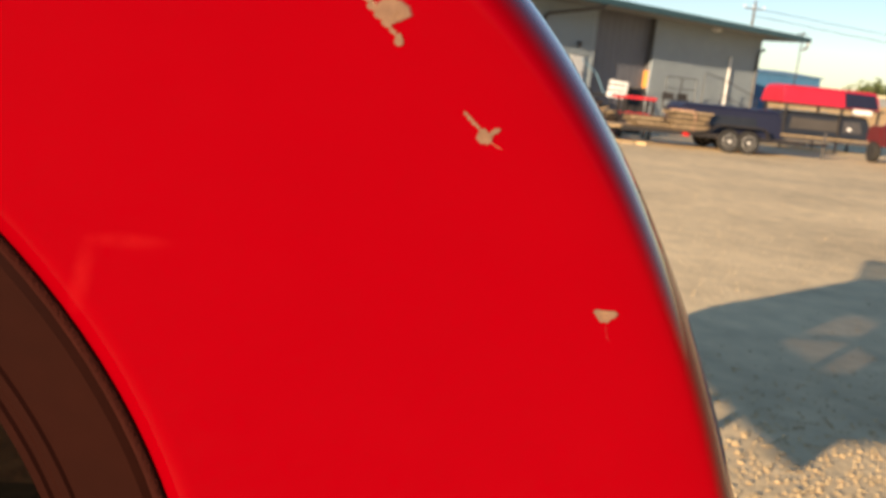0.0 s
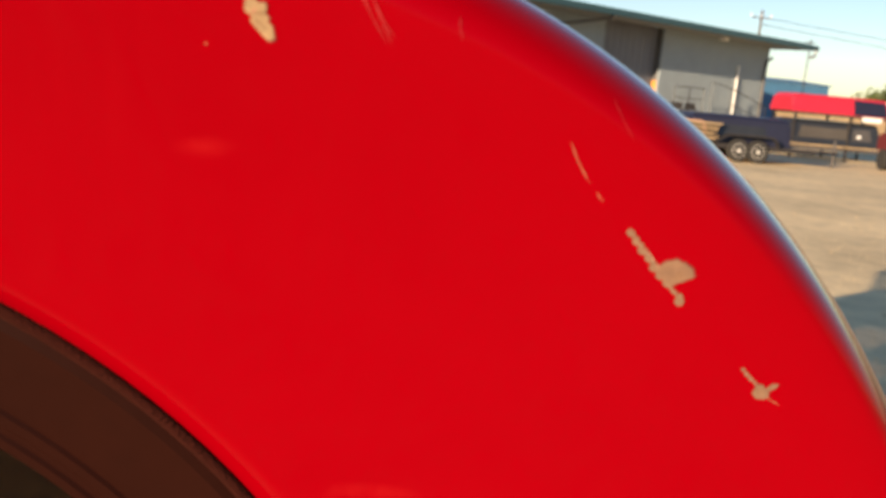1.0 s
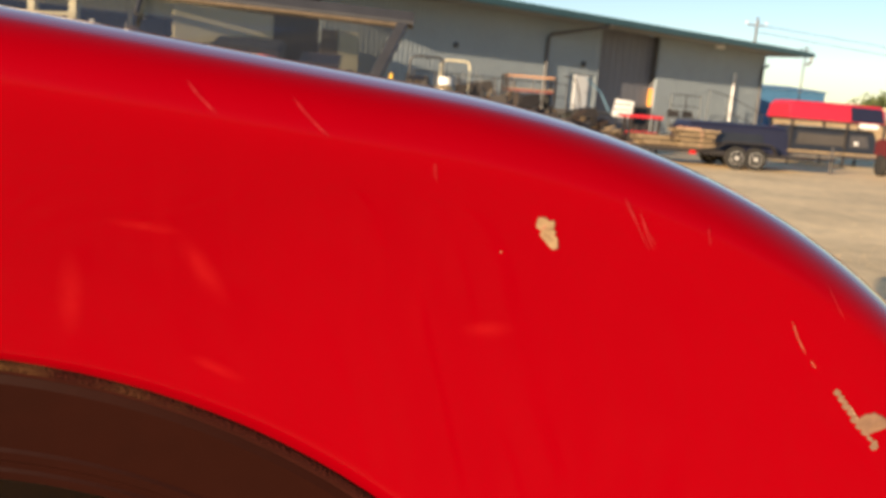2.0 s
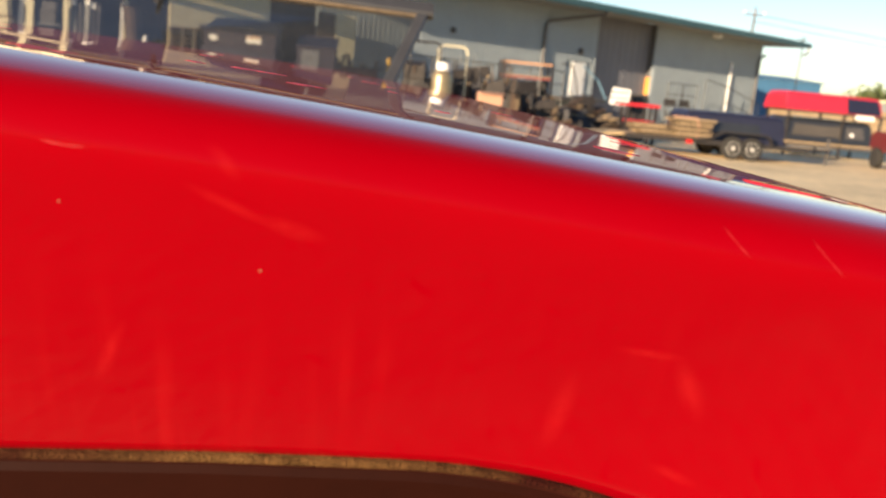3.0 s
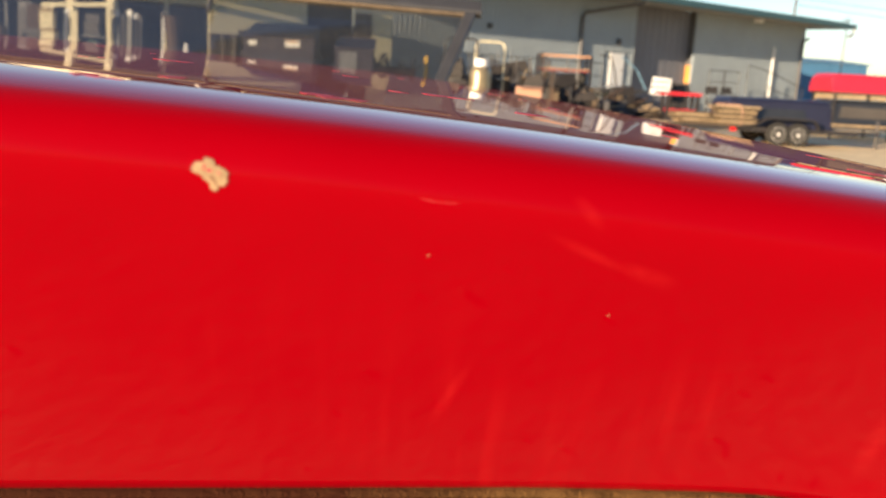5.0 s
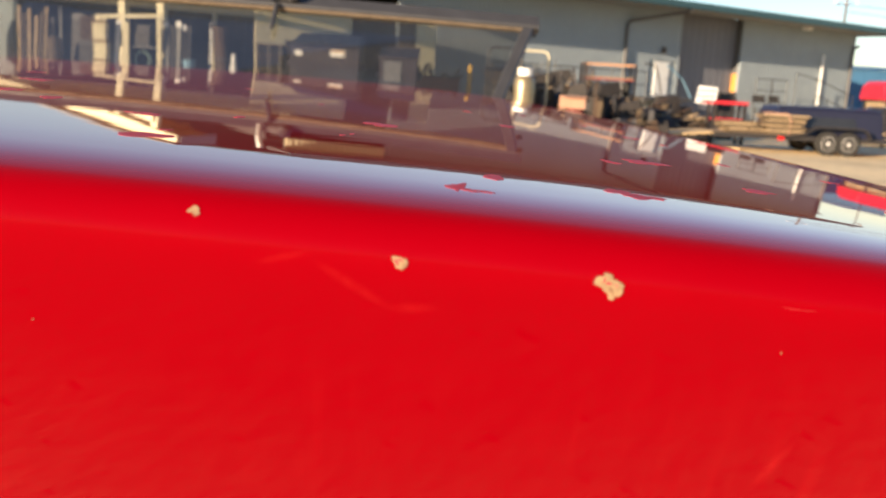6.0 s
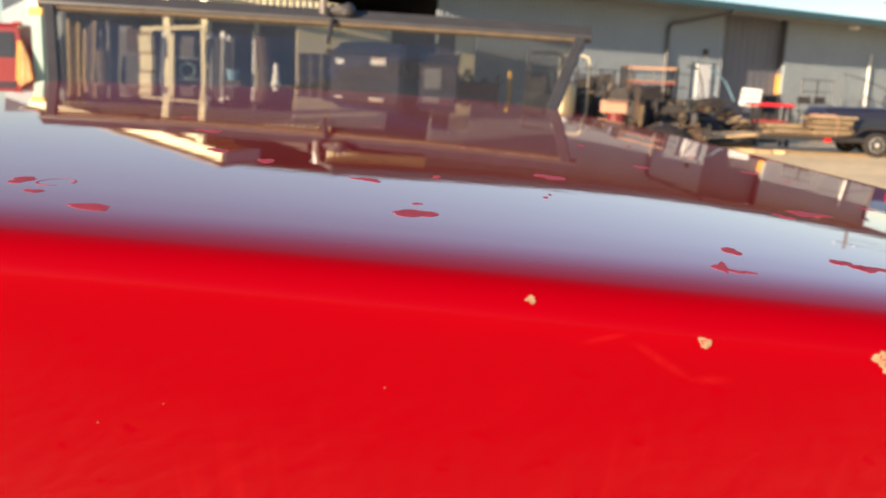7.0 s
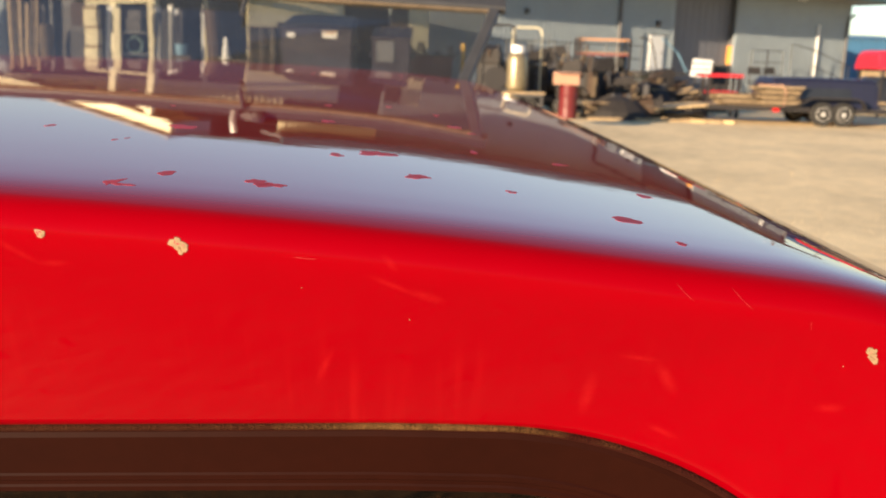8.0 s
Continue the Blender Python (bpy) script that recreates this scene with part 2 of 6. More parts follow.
RIMPAINT = material("silver_rim_paint", (0.55, 0.54, 0.52), 0.38, 0.2, 0.15, 12.0)
CARD = material("cardboard", (0.44, 0.25, 0.17), 0.85, 0.0, 0.15, 4.0)
TYRE = material("tyre_rubber", (0.022, 0.021, 0.020), 0.85, 0.0, 0.2, 20.0)
BLUE = material("blue_siding", (0.05, 0.15, 0.27), 0.5, 0.0, 0.1, 0.4)
PALEBLUE = material("pale_blue_steel", (0.16, 0.30, 0.42), 0.5, 0.0, 0.1, 2.0)
LEAF = material("leaves", (0.075, 0.10, 0.030), 0.7, 0.0, 0.35, 1.5)
BARK = material("bark", (0.12, 0.09, 0.06), 0.9, 0.0, 0.3, 8.0)
LIGHTRED = material("red_lens", (0.55, 0.01, 0.01), 0.3, 0.0, 0.1, 20.0)
GREEN = material("faded_green_steel", (0.28, 0.42, 0.38), 0.6, 0.0, 0.1, 3.0)


def pane_material(name, color, gloss=1.0, film=0.0):
    """A thin tinted pane: light passes straight through it and takes its tint; its faces mirror by Fresnel and carry a film of dust."""
    m = bpy.data.materials.new(name)
    m.use_nodes = True
    nt = m.node_tree
    nt.nodes.remove(nt.nodes["Principled BSDF"])
    out, mix, clear, shine, fres, amount = nt.nodes["Material Output"], *[nt.nodes.new("ShaderNode" + k) for k in ("MixShader", "BsdfTransparent", "BsdfGlossy", "Fresnel", "Math")]
    clear.inputs["Color"].default_value = (*color, 1)
    shine.inputs["Roughness"].default_value = 0.02
    fres.inputs["IOR"].default_value = 1.45
    amount.operation = "MULTIPLY"
    amount.inputs[1].default_value = gloss
    dirt, grime, tex, cut, geo = [nt.nodes.new("ShaderNode" + k) for k in ("MixShader", "BsdfDiffuse", "TexNoise", "MapRange", "NewGeometry")]
    grime.inputs["Color"].default_value = (0.44, 0.46, 0.47, 1)
    tex.inputs["Scale"].default_value, tex.inputs["Detail"].default_value = 9.0, 6
    cut.inputs["From Min"].default_value, cut.inputs["From Max"].default_value = 0.25, 0.75
    cut.inputs["To Min"].default_value, cut.inputs["To Max"].default_value = film * 0.75, film * 1.25
    L = nt.links.new
    L(geo.outputs["Position"], tex.inputs["Vector"])
    L(tex.outputs["Fac"], cut.inputs["Value"])
    L(cut.outputs["Result"], dirt.inputs[0])
    L(clear.outputs[0], dirt.inputs[1])
    L(grime.outputs[0], dirt.inputs[2])
    L(fres.outputs[0], amount.inputs[0])
    L(amount.outputs[0], mix.inputs[0])
    L(dirt.outputs[0], mix.inputs[1])
    L(shine.outputs[0], mix.inputs[2])
    L(mix.outputs[0], out.inputs["Surface"])
    return m


# a pane has two faces, each with half of its tint
TINT = pane_material("tinted_glass", (0.66, 0.66, 0.64), 0.25, 0.027)
FRONTGLASS = pane_material("nearly_black_glass", (0.16, 0.12, 0.10), 0.4)
DARKGLASS = pane_material("dark_tinted_glass", (0.46, 0.42, 0.40), 0.5)


# ---------------------------------------------------------------- mesh helpers
def part(name, bm, mat, parent=None, label="", smooth=False):
    me = bpy.data.meshes.new(name)
    bmesh.ops.recalc_face_normals(bm, faces=bm.faces)
    bm.to_mesh(me)
    bm.free()
    if smooth:
        me.shade_smooth()
    if mat:
        me.materials.append(mat)
    ob = new(name, me)
    if parent:
        ob.parent = parent
    return tagged(ob, label)


def box(x0, y0, z0, x1, y1, z1, bevel=0.0, bm=None):
    bm = bm or bmesh.new()
    r = bmesh.ops.create_cube(bm, size=1.0)
    for v in r["verts"]:
        v.co = Vector(((x0 + x1) / 2 + v.co.x * (x1 - x0), (y0 + y1) / 2 + v.co.y * (y1 - y0), (z0 + z1) / 2 + v.co.z * (z1 - z0)))
    if bevel:
        edges = {e for v in r["verts"] for e in v.link_edges}
        bmesh.ops.bevel(bm, geom=list(edges), offset=bevel, segments=2, affect="EDGES")
    return bm


def thing(name, label, category, at=(0, 0, 0), turn=0.0, group="", kind=""):
    ob = new(name)
    ob.empty_display_size = 0.1
    ob.matrix_world = pose(*at, 0, 0, turn)
    return tagged(ob, label, category, group, kind)


# ---------------------------------------------------------------- ground
def ground():
    bm = bmesh.new()
    bmesh.ops.create_grid(bm, x_segments=2, y_segments=2, size=2500)
    ob = part("ground", bm, GRAVEL)
    return tagged(ob, "pale tan gravel yard, dry and dusty", "ground", kind="structure")


ground()

# ---------------------------------------------------------------- more mesh helpers
def tube(points, radius, n=8, bm=None, closed=False):
    """A round bar swept along points."""
    bm = bm or bmesh.new()
    pts = [Vector(p) for p in points]
    rings = []
    for i, p in enumerate(pts):
        a = pts[i - 1] if i or closed else p
        b = pts[(i + 1) % len(pts)] if i < len(pts) - 1 or closed else p
        t = (b - a).normalized()
        side = t.cross(Vector((0, 0, 1)))
        side = side.normalized() if side.length > 1e-3 else Vector((1, 0, 0))
        up = side.cross(t)
        rings.append([bm.verts.new(p + (side * math.cos(2 * math.pi * k / n) + up * math.sin(2 * math.pi * k / n)) * radius) for k in range(n)])
    pairs = list(zip(rings, rings[1:])) + ([(rings[-1], rings[0])] if closed else [])
    for r0, r1 in pairs:
        for k in range(n):
            bm.faces.new((r0[k], r0[(k + 1) % n], r1[(k + 1) % n], r1[k]))
    if not closed:
        bm.faces.new(list(reversed(rings[0])))
        bm.faces.new(rings[-1])
    return bm


def lathe(profile, n=24, axis="z", at=(0, 0, 0)):
    """A turned shape from (radius, height) pairs."""
    bm = bmesh.new()
    rings = []
    for r, h in profile:
        ring = []
        for k in range(n):
            a = 2 * math.pi * k / n
            p = Vector((r * math.cos(a), r * math.sin(a), h))
            if axis == "y":
                p = Vector((p.x, p.z, p.y))
            elif axis == "x":
                p = Vector((p.z, p.x, p.y))
            ring.append(bm.verts.new(p + Vector(at)))
        rings.append(ring)
    for r0, r1 in zip(rings, rings[1:]):
        for k in range(n):
            bm.faces.new((r0[k], r0[(k + 1) % n], r1[(k + 1) % n], r1[k]))
    bm.faces.new(rings[0])
    bm.faces.new(rings[-1])
    return bm


def slab(pts, depth, bm=None):
    """A flat outline given thickness along depth."""
    bm = bm or bmesh.new()
    a = [bm.verts.new(p) for p in pts]
    b = [bm.verts.new(Vector(p) + Vector(depth)) for p in pts]
    bm.faces.new(a)
    bm.faces.new(list(reversed(b)))
    for i in range(len(a)):
        j = (i + 1) % len(a)
        bm.faces.new((a[j], a[i], b[i], b[j]))
    return bm


def loft(rings, close_ends=True):
    bm = bmesh.new()
    vs = [[bm.verts.new(p) for p in ring] for ring in rings]
    for r0, r1 in zip(vs, vs[1:]):
        for k in range(len(r0)):
            j = (k + 1) % len(r0)
            bm.faces.new((r0[k], r0[j], r1[j], r1[k]))
    if close_ends:
        bm.faces.new(vs[0])
        bm.faces.new(list(reversed(vs[-1])))
    return bm


def under(ob, parent):
    """Hang ob, built in world places, under a thing."""
    ob.parent = parent
    bpy.context.view_layer.update()
    ob.matrix_parent_inverse = parent.matrix_world.inverted()
    return ob


# ---------------------------------------------------------------- the truck cap
CX, HALF, LENGTH = -0.45, 0.6723, 1.93
BROW, BROW_REACH = 0.00138, 0.006


def section(k):
    """Half of the cap's outline over its width: (offset from the middle, height), k of 0 at the front to 1 at the rear."""
    y = LENGTH * k
    top = 1.7746 + 0.00249 * y - 0.00602 * y * y - BROW * math.exp(-y / BROW_REACH)
    roof = [(HALF * 0.72 * i / 30, top - 0.01507 * (i / 30) ** 2) for i in range(31)]
    a, corner, foot = Vector(roof[-1]), Vector((HALF, top - 0.0350)), Vector((HALF + 0.1102, 1.20))
    d1, d2 = (a - corner).normalized(), (foot - corner).normalized()
    turn = d1.angle(d2)
    reach = 0.1392 / math.tan(turn / 2)
    p = corner + d1 * min(reach, 0.97 * (a - corner).length)
    q = corner + d2 * reach * 1.5799
    pull = 1.4843 * math.sin(turn / 2)
    roof += [tuple(a.lerp(p, i / 6)) for i in range(1, 6)]
    slope = (corner.y - a.y) / (corner.x - a.x)

    def height(u):
        return top - 0.01507 * (u / a.x) ** 2 if u < a.x else a.y + slope * (u - a.x)

    # ease the crown into the shoulder
    roof = [(u, sum(height(abs(u + 0.045 * j / 8)) for j in range(-8, 9)) / 17) for u, z in roof]
    arc = []
    for i in range(61):
        f = i / 60
        f = f + 0.12 * math.sin(2 * math.pi * f) / 6.28
        u, v, w = (1 - f) ** 2, 2 * pull * f * (1 - f), f * f
        arc.append(tuple((p * u + corner * v + q * w) / (u + v + w)))
    side = [tuple(q.lerp(foot, i / 20)) for i in range(1, 21)]
    return roof + arc + side


def front_bow(x):
    """How far the front wall bends back towards its corners."""
    return 0.081 * max(0.0, abs(x - CX) - 0.3948) ** 2 - 0.0011


def front_y(x, below=0.035):
    """The front wall's face leans back a little under its brow; below: metres under the brow."""
    return front_bow(x) + 0.1639 * (below - 0.00345 * (1 - math.exp(-below / 0.00345)))


def cap_shell():
    """Roof and sides as one skin, its front edge rolled over into the front wall."""
    bm = bmesh.new()
    rings = []
    stations = [("roll", i / 24) for i in range(25)] + [("past", d) for d in (0.0006, 0.0015, 0.003, 0.005, 0.0075, 0.011, 0.016)]
    stations += [("at", y) for y in (0.034, 0.040, 0.048, 0.06, 0.08, 0.11, 0.15)] + [("at", 0.2 + (LENGTH - 0.2) * i / 18) for i in range(19)]
    for way, y0 in stations:
        half = section({"roll": 0.0, "past": y0 / LENGTH, "at": max(0.0, y0 - 0.00586 * (1 - y0 / LENGTH)) / LENGTH}[way])
        full = [(-x, z) for x, z in reversed(half[1:])] + half
        n = len(full)
        ring = []
        for i, (x, z) in enumerate(full):
            t = (Vector(full[min(n - 1, i + 1)]) - Vector(full[max(0, i - 1)])).normalized()
            inward = Vector((t.y, -t.x))
            reach, edge = 0.00586 + 0.03989 * inward.x ** 2, 0.0065 + 0.00283 * inward.x ** 2
            # the roll ends where its slope meets that of the roof behind it
            last = math.atan2(edge, reach * (BROW / BROW_REACH) * abs(inward.y) + 1e-6)
            y, drop = y0, 0.0
            if way == "roll":
                y, drop = reach - reach * math.cos(y0 * last), edge * (math.sin(last) - math.sin(y0 * last))
            elif way == "past":
                y = reach - reach * math.cos(last) + y0
            px, pz = x + inward.x * drop, z + inward.y * drop
            if way == "at":
                # the rear end leans forward at the top
                y += 0.8 * max(0.0, 1.68 - pz) * max(0.0, y0 - 1.2) / (LENGTH - 1.2)
            ring.append(bm.verts.new((CX + px, y + front_bow(CX + px) * max(0, 1 - y / 0.5), pz)))
        rings.append(ring)
    for r0, r1 in zip(rings, rings[1:]):
        for i in range(len(r0) - 1):
            bm.faces.new((r0[i], r0[i + 1], r1[i + 1], r1[i]))
    return bm, rings[0]


def window_outline(grow=0.0, n=36):
    """The front window's rounded outline, widening downwards."""
    top, bot = 1.7141 + grow, 1.36 - grow
    ht, hb = 0.6123 + grow, 0.5999 + grow
    r = 0.0946 + grow
    corners = [(-ht, top), (ht, top), (hb, bot), (-hb, bot)]
    pts = []
    for i in range(4):
        c = Vector(corners[i])
        p, q = Vector(corners[i - 1]), Vector(corners[(i + 1) % 4])
        d1, d2 = (p - c).normalized(), (q - c).normalized()
        ang = d1.angle(d2)
        reach = r / math.tan(ang / 2)
        cen = c + (d1 + d2).normalized() * (r / math.sin(ang / 2))
        s, e = c + d1 * reach - cen, c + d2 * reach - cen
        a0, a1 = math.atan2(s.y, s.x), math.atan2(e.y, e.x)
        while a1 > a0:
            a1 -= 2 * math.pi
        while a0 - a1 > math.pi:
            a1 += 2 * math.pi
        pts += [(CX + cen.x + r * math.cos(a0 + (a1 - a0) * k / n), cen.y + r * math.sin(a0 + (a1 - a0) * k / n)) for k in range(n + 1)]
    out = []
    for i, p in enumerate(pts):
        q = pts[(i + 1) % len(pts)]
        steps = 40 if i % (n + 1) == n else 1
        out += [(p[0] + (q[0] - p[0]) * k / steps, p[1] + (q[1] - p[1]) * k / steps) for k in range(steps)]
    # the top dips a little towards the middle
    return [(x, z - (0.0424 * min(0.12, max(0.0, 0.5 - abs(x - CX))) if z > 1.6 else 0.0)) for x, z in out]


def cap_front(rim):
    """The front wall: a skin from the rolled edge to the window's opening."""
    bm = bmesh.new()
    outer = [v.co.copy() for v in rim]
    outer = outer + [outer[-1].lerp(outer[0], i / 30) for i in range(1, 30)]
    mid = Vector((CX, 1.54))

    def cast(poly, a):
        d = Vector((math.cos(a), math.sin(a)))
        best = None
        for k in range(len(poly)):
            p, q = poly[k], poly[(k + 1) % len(poly)]
            e, w = q - p, p - mid
            den = d.x * e.y - d.y * e.x
            if abs(den) < 1e-12:
                continue
            s, u = (w.x * e.y - w.y * e.x) / den, (w.x * d.y - w.y * d.x) / den
            if s > 0 and -1e-3 <= u <= 1 + 1e-3 and (best is None or s < best):
                best = s
        return mid + d * best

    o2 = [Vector((p.x, p.z)) for p in outer]
    i2 = [Vector(p) for p in window_outline()]
    assert len(i2) > 3
    angles = sorted({round(math.atan2(p.y - mid.y, p.x - mid.x), 7) for p in o2})
    rows = []
    for a in angles:
        po, pi = cast(o2, a), cast(i2, a)
        row = []
        for k in range(25):
            p = po.lerp(pi, (k / 24) ** 1.6)
            row.append(bm.verts.new((p.x, front_y(p.x, (p - po).length), p.y)))
        row.append(bm.verts.new((pi.x, front_y(pi.x, (pi - po).length) + 0.006, pi.y)))
        rows.append(row)
    for a in range(len(rows)):
        r0, r1 = rows[a], rows[(a + 1) % len(rows)]
        for k in range(len(r0) - 1):
            bm.faces.new((r0[k], r0[k + 1], r1[k + 1], r1[k]))
    bmesh.ops.remove_doubles(bm, verts=bm.verts, dist=1e-5)
    return bm


def wall_depth(x, z):
    """The front wall's depth beside the window's edge."""
    hit = skin[1].ray_cast(Vector((x, -0.2, z)), Vector((0, 1, 0)), 0.6)
    return hit[0].y if hit[0] is not None else None


def ring_strip(profile):
    """A closed strip round the window: (grow, depth) pairs walked across."""
    bm = bmesh.new()
    lean = [wall_depth(x, z) for x, z in window_outline(0.0015)]
    last = next(d for d in lean if d is not None)
    for k, d in enumerate(lean):
        last = lean[k] = d if d is not None else last
    loops = []
    for grow, depth in profile:
        loops.append([bm.verts.new((x, d + 0.25 * max(0.0, -grow) + depth, z)) for (x, z), d in zip(window_outline(grow), lean)])
    n = len(lean)
    for l0, l1 in zip(loops, loops[1:]):
        for k in range(n):
            j = (k + 1) % n
            bm.faces.new((l0[k], l0[j], l1[j], l1[k]))
    return bm


cap = thing("truck_cap", "glossy red fibreglass truck cap with chipped paint", "truck cap", (CX, 0.9, 1.2))
shell_bm, rim = cap_shell()
front_bm = cap_front(rim)
shell_bm.normal_update()
front_bm.normal_update()
skin = BVHTree.FromBMesh(shell_bm), BVHTree.FromBMesh(front_bm)
# roof, sides and front wall are one moulding
joined = bpy.data.meshes.new("front")
front_bm.to_mesh(joined)
front_bm.free()
shell_bm.from_mesh(joined)
bmesh.ops.remove_doubles(shell_bm, verts=shell_bm.verts, dist=2e-5)
# the opening of a side window
side_open = [f for f in shell_bm.faces if f.calc_center_median().x < CX - 0.60 and 0.50 < f.calc_center_median().y < 1.30 and 1.22 < f.calc_center_median().z < 1.52]
bmesh.ops.delete(shell_bm, geom=side_open, context="FACES")
under(part("shell", shell_bm, RED, smooth=True), cap)
under(part("side_window", slab([(CX - 0.780, 0.44, 1.205), (CX - 0.780, 1.36, 1.205), (CX - 0.712, 1.36, 1.535), (CX - 0.712, 0.44, 1.535)], (0.004, 0, 0)), DARKGLASS, label="dark tinted side window"), cap)
under(part("window_gasket", ring_strip([(0.0006, 0.0008), (0.0004, -0.0002), (0.0, -0.0005), (-0.0005, -0.0005), (-0.0008, -0.0001), (-0.0009, 0.003)]), RUBBER, label="black rubber gasket caked with tan dust", smooth=True), cap)
under(part("gasket_lip", ring_strip([(-0.0007, 0.002), (-0.0008, 0.0006), (-0.0013, 0.0006), (-0.0018, 0.0012), (-0.0020, 0.003)]), LIP, label="dark inner lip of the gasket", smooth=True), cap)
under(part("window_frame", ring_strip([(-0.0012, 0.0040), (-0.0018, 0.0014), (-0.0030, 0.0008), (-0.0125, 0.0012), (-0.0130, 0.0008), (-0.0142, 0.0008), (-0.0146, 0.0012), (-0.0155, 0.0012), (-0.0160, 0.0008), (-0.0172, 0.0008), (-0.0176, 0.005)]), BROWN, label="dark brown window frame with fine ridges", smooth=False), cap)
pane_bm = slab([(x, 0.024 + 0.164 * (1.70 - z), z) for x, z in window_outline(-0.015)], (0, 0.005, 0))
under(part("front_window", pane_bm, FRONTGLASS, label="dark tinted front window glass"), cap)
# flange along the foot of the sides, and the open rear frame
for sgn in (-1, 1):
    under(part("flange", box(CX + sgn * 0.80 - 0.03, 0.02, 1.196, CX + sgn * 0.80 + 0.03, LENGTH + 0.38, 1.206), RED), cap)
under(part("rear_frame", box(CX - 0.78, LENGTH + 0.35, 1.20, CX + 0.78, LENGTH + 0.37, 1.26), RED), cap)
for sgn in (-1, 1):
    rail = []
    for i in range(25):
        y = 0.30 + (LENGTH - 0.32) * i / 24
        x, z = section(y / LENGTH)[36 + 38]
        rail.append((CX + sgn * (x + 0.0012), y, z + 0.0010))
    under(part("drip_rail", tube(rail, 0.0022, 6), BLACK, label="dark drip rail along the roof edge"), cap)


def on_skin(x, z, lift=0.00025):
    """The cap's front face at x, z, a hair in front of it."""
    best = None
    for tree in skin:
        hit = tree.ray_cast(Vector((x, -0.08, z)), Vector((0, 1, 0)), 0.25)
        if hit[0] is not None and (best is None or hit[0].y < best[0].y):
            best = hit
    if best is None:
        return Vector((x, 0.0, z))
    nrm = best[1] if best[1].y < 0 else -best[1]
    return best[0] + nrm * lift


def on_roof(x, y, lift=0.0002):
    hit = skin[0].ray_cast(Vector((x, y, 2.0)), Vector((0, 0, -1)), 1.0)
    p = hit[0] if hit[0] is not None else Vector((x, y, 1.75))
    return p + Vector((0, 0, lift))


def blob(size_a, size_b, turn, seed, n=18, rough=0.3):
    """An uneven outline round 0, 0."""
    rnd = random.Random(seed)
    ph = [rnd.uniform(0, 6.28) for _ in range(4)]
    out = []
    for k in range(n):
        a = 2 * math.pi * k / n
        r = 1 + rough * (0.5 * math.sin(2 * a + ph[0]) + 0.35 * math.sin(3 * a + ph[1]) + 0.3 * math.sin(5 * a + ph[2]) + 0.2 * math.sin(8 * a + ph[3]))
        x, y = size_a * r * math.cos(a), size_b * r * math.sin(a)
        out.append((x * math.cos(turn) - y * math.sin(turn), x * math.sin(turn) + y * math.cos(turn)))
    return out


def patch(name, outline, centre, mat, label, place, lift):
    """A thin patch that follows the cap's skin, with a low rim."""
    bm = bmesh.new()
    cx, cz = centre
    mid = bm.verts.new(place(cx, cz, lift))
    inner = [bm.verts.new(place(cx + u * 0.6, cz + v * 0.6, lift)) for u, v in outline]
    outer = [bm.verts.new(place(cx + u, cz + v, lift)) for u, v in outline]
    low = [bm.verts.new(place(cx + u * 1.02, cz + v * 1.02, -0.0002)) for u, v in outline]
    n = len(outline)
    for k in range(n):
        j = (k + 1) % n
        bm.faces.new((mid, inner[k], inner[j]))
        bm.faces.new((inner[k], outer[k], outer[j], inner[j]))
        bm.faces.new((outer[k], low[k], low[j], outer[j]))
    return under(part(name, bm, mat, label=label, smooth=False), cap)


def chip(x, z, a, b, turn, seed, rough=0.3, mat=None):
    c = on_skin(x, z, 0.0)
    n = on_skin(x, z, 1.0) - c
    right = (Vector((1, 0, 0)) - n * n.x).normalized()
    up = right.cross(n) if right.cross(n).z > 0 else n.cross(right)

    def place(u, v, lift):
        spot = c + right * u + up * v
        near = min((tree.find_nearest(spot)[0] for tree in skin), key=lambda q: (q - spot).length)
        return near + n * lift

    return patch("paint_chip", blob(a, b, radians(turn), seed, 20, rough), (0.0, 0.0), mat or PRIMER, "chip down to beige primer", place, 0.00012)


def lobed(lobes, cuts=(), n=56):
    """The outline of overlapping round lobes (u, v, radius), seen from 0, 0 and trimmed by straight cuts (angle, distance)."""
    out = []
    for k in range(n):
        a = 2 * math.pi * k / n
        du, dv = math.cos(a), math.sin(a)
        far = 0.15
        for u, v, r in lobes:
            along, off = u * du + v * dv, u * dv - v * du
            if abs(off) < r:
                far = max(far, along + math.sqrt(r * r - off * off))
        for angle, dist in cuts:
            lean = math.cos(a - radians(angle))
            if lean > 1e-3:
                far = min(far, dist / lean)
        far *= 1 + 0.05 * math.sin(7 * a + len(lobes)) + 0.035 * math.sin(13 * a)
        out.append((far * du, far * dv))
    return out


def skin_place(x, z):
    """Lays (u, v, lift) on the cap's skin round x, z."""
    c = on_skin(x, z, 0.0)
    n = on_skin(x, z, 1.0) - c
    right = (Vector((1, 0, 0)) - n * n.x).normalized()
    up = right.cross(n) if right.cross(n).z > 0 else n.cross(right)

    def place(u, v, lift):
        spot = c + right * u + up * v
        near = min((tree.find_nearest(spot)[0] for tree in skin), key=lambda q: (q - spot).length)
        return near + n * lift

    return place


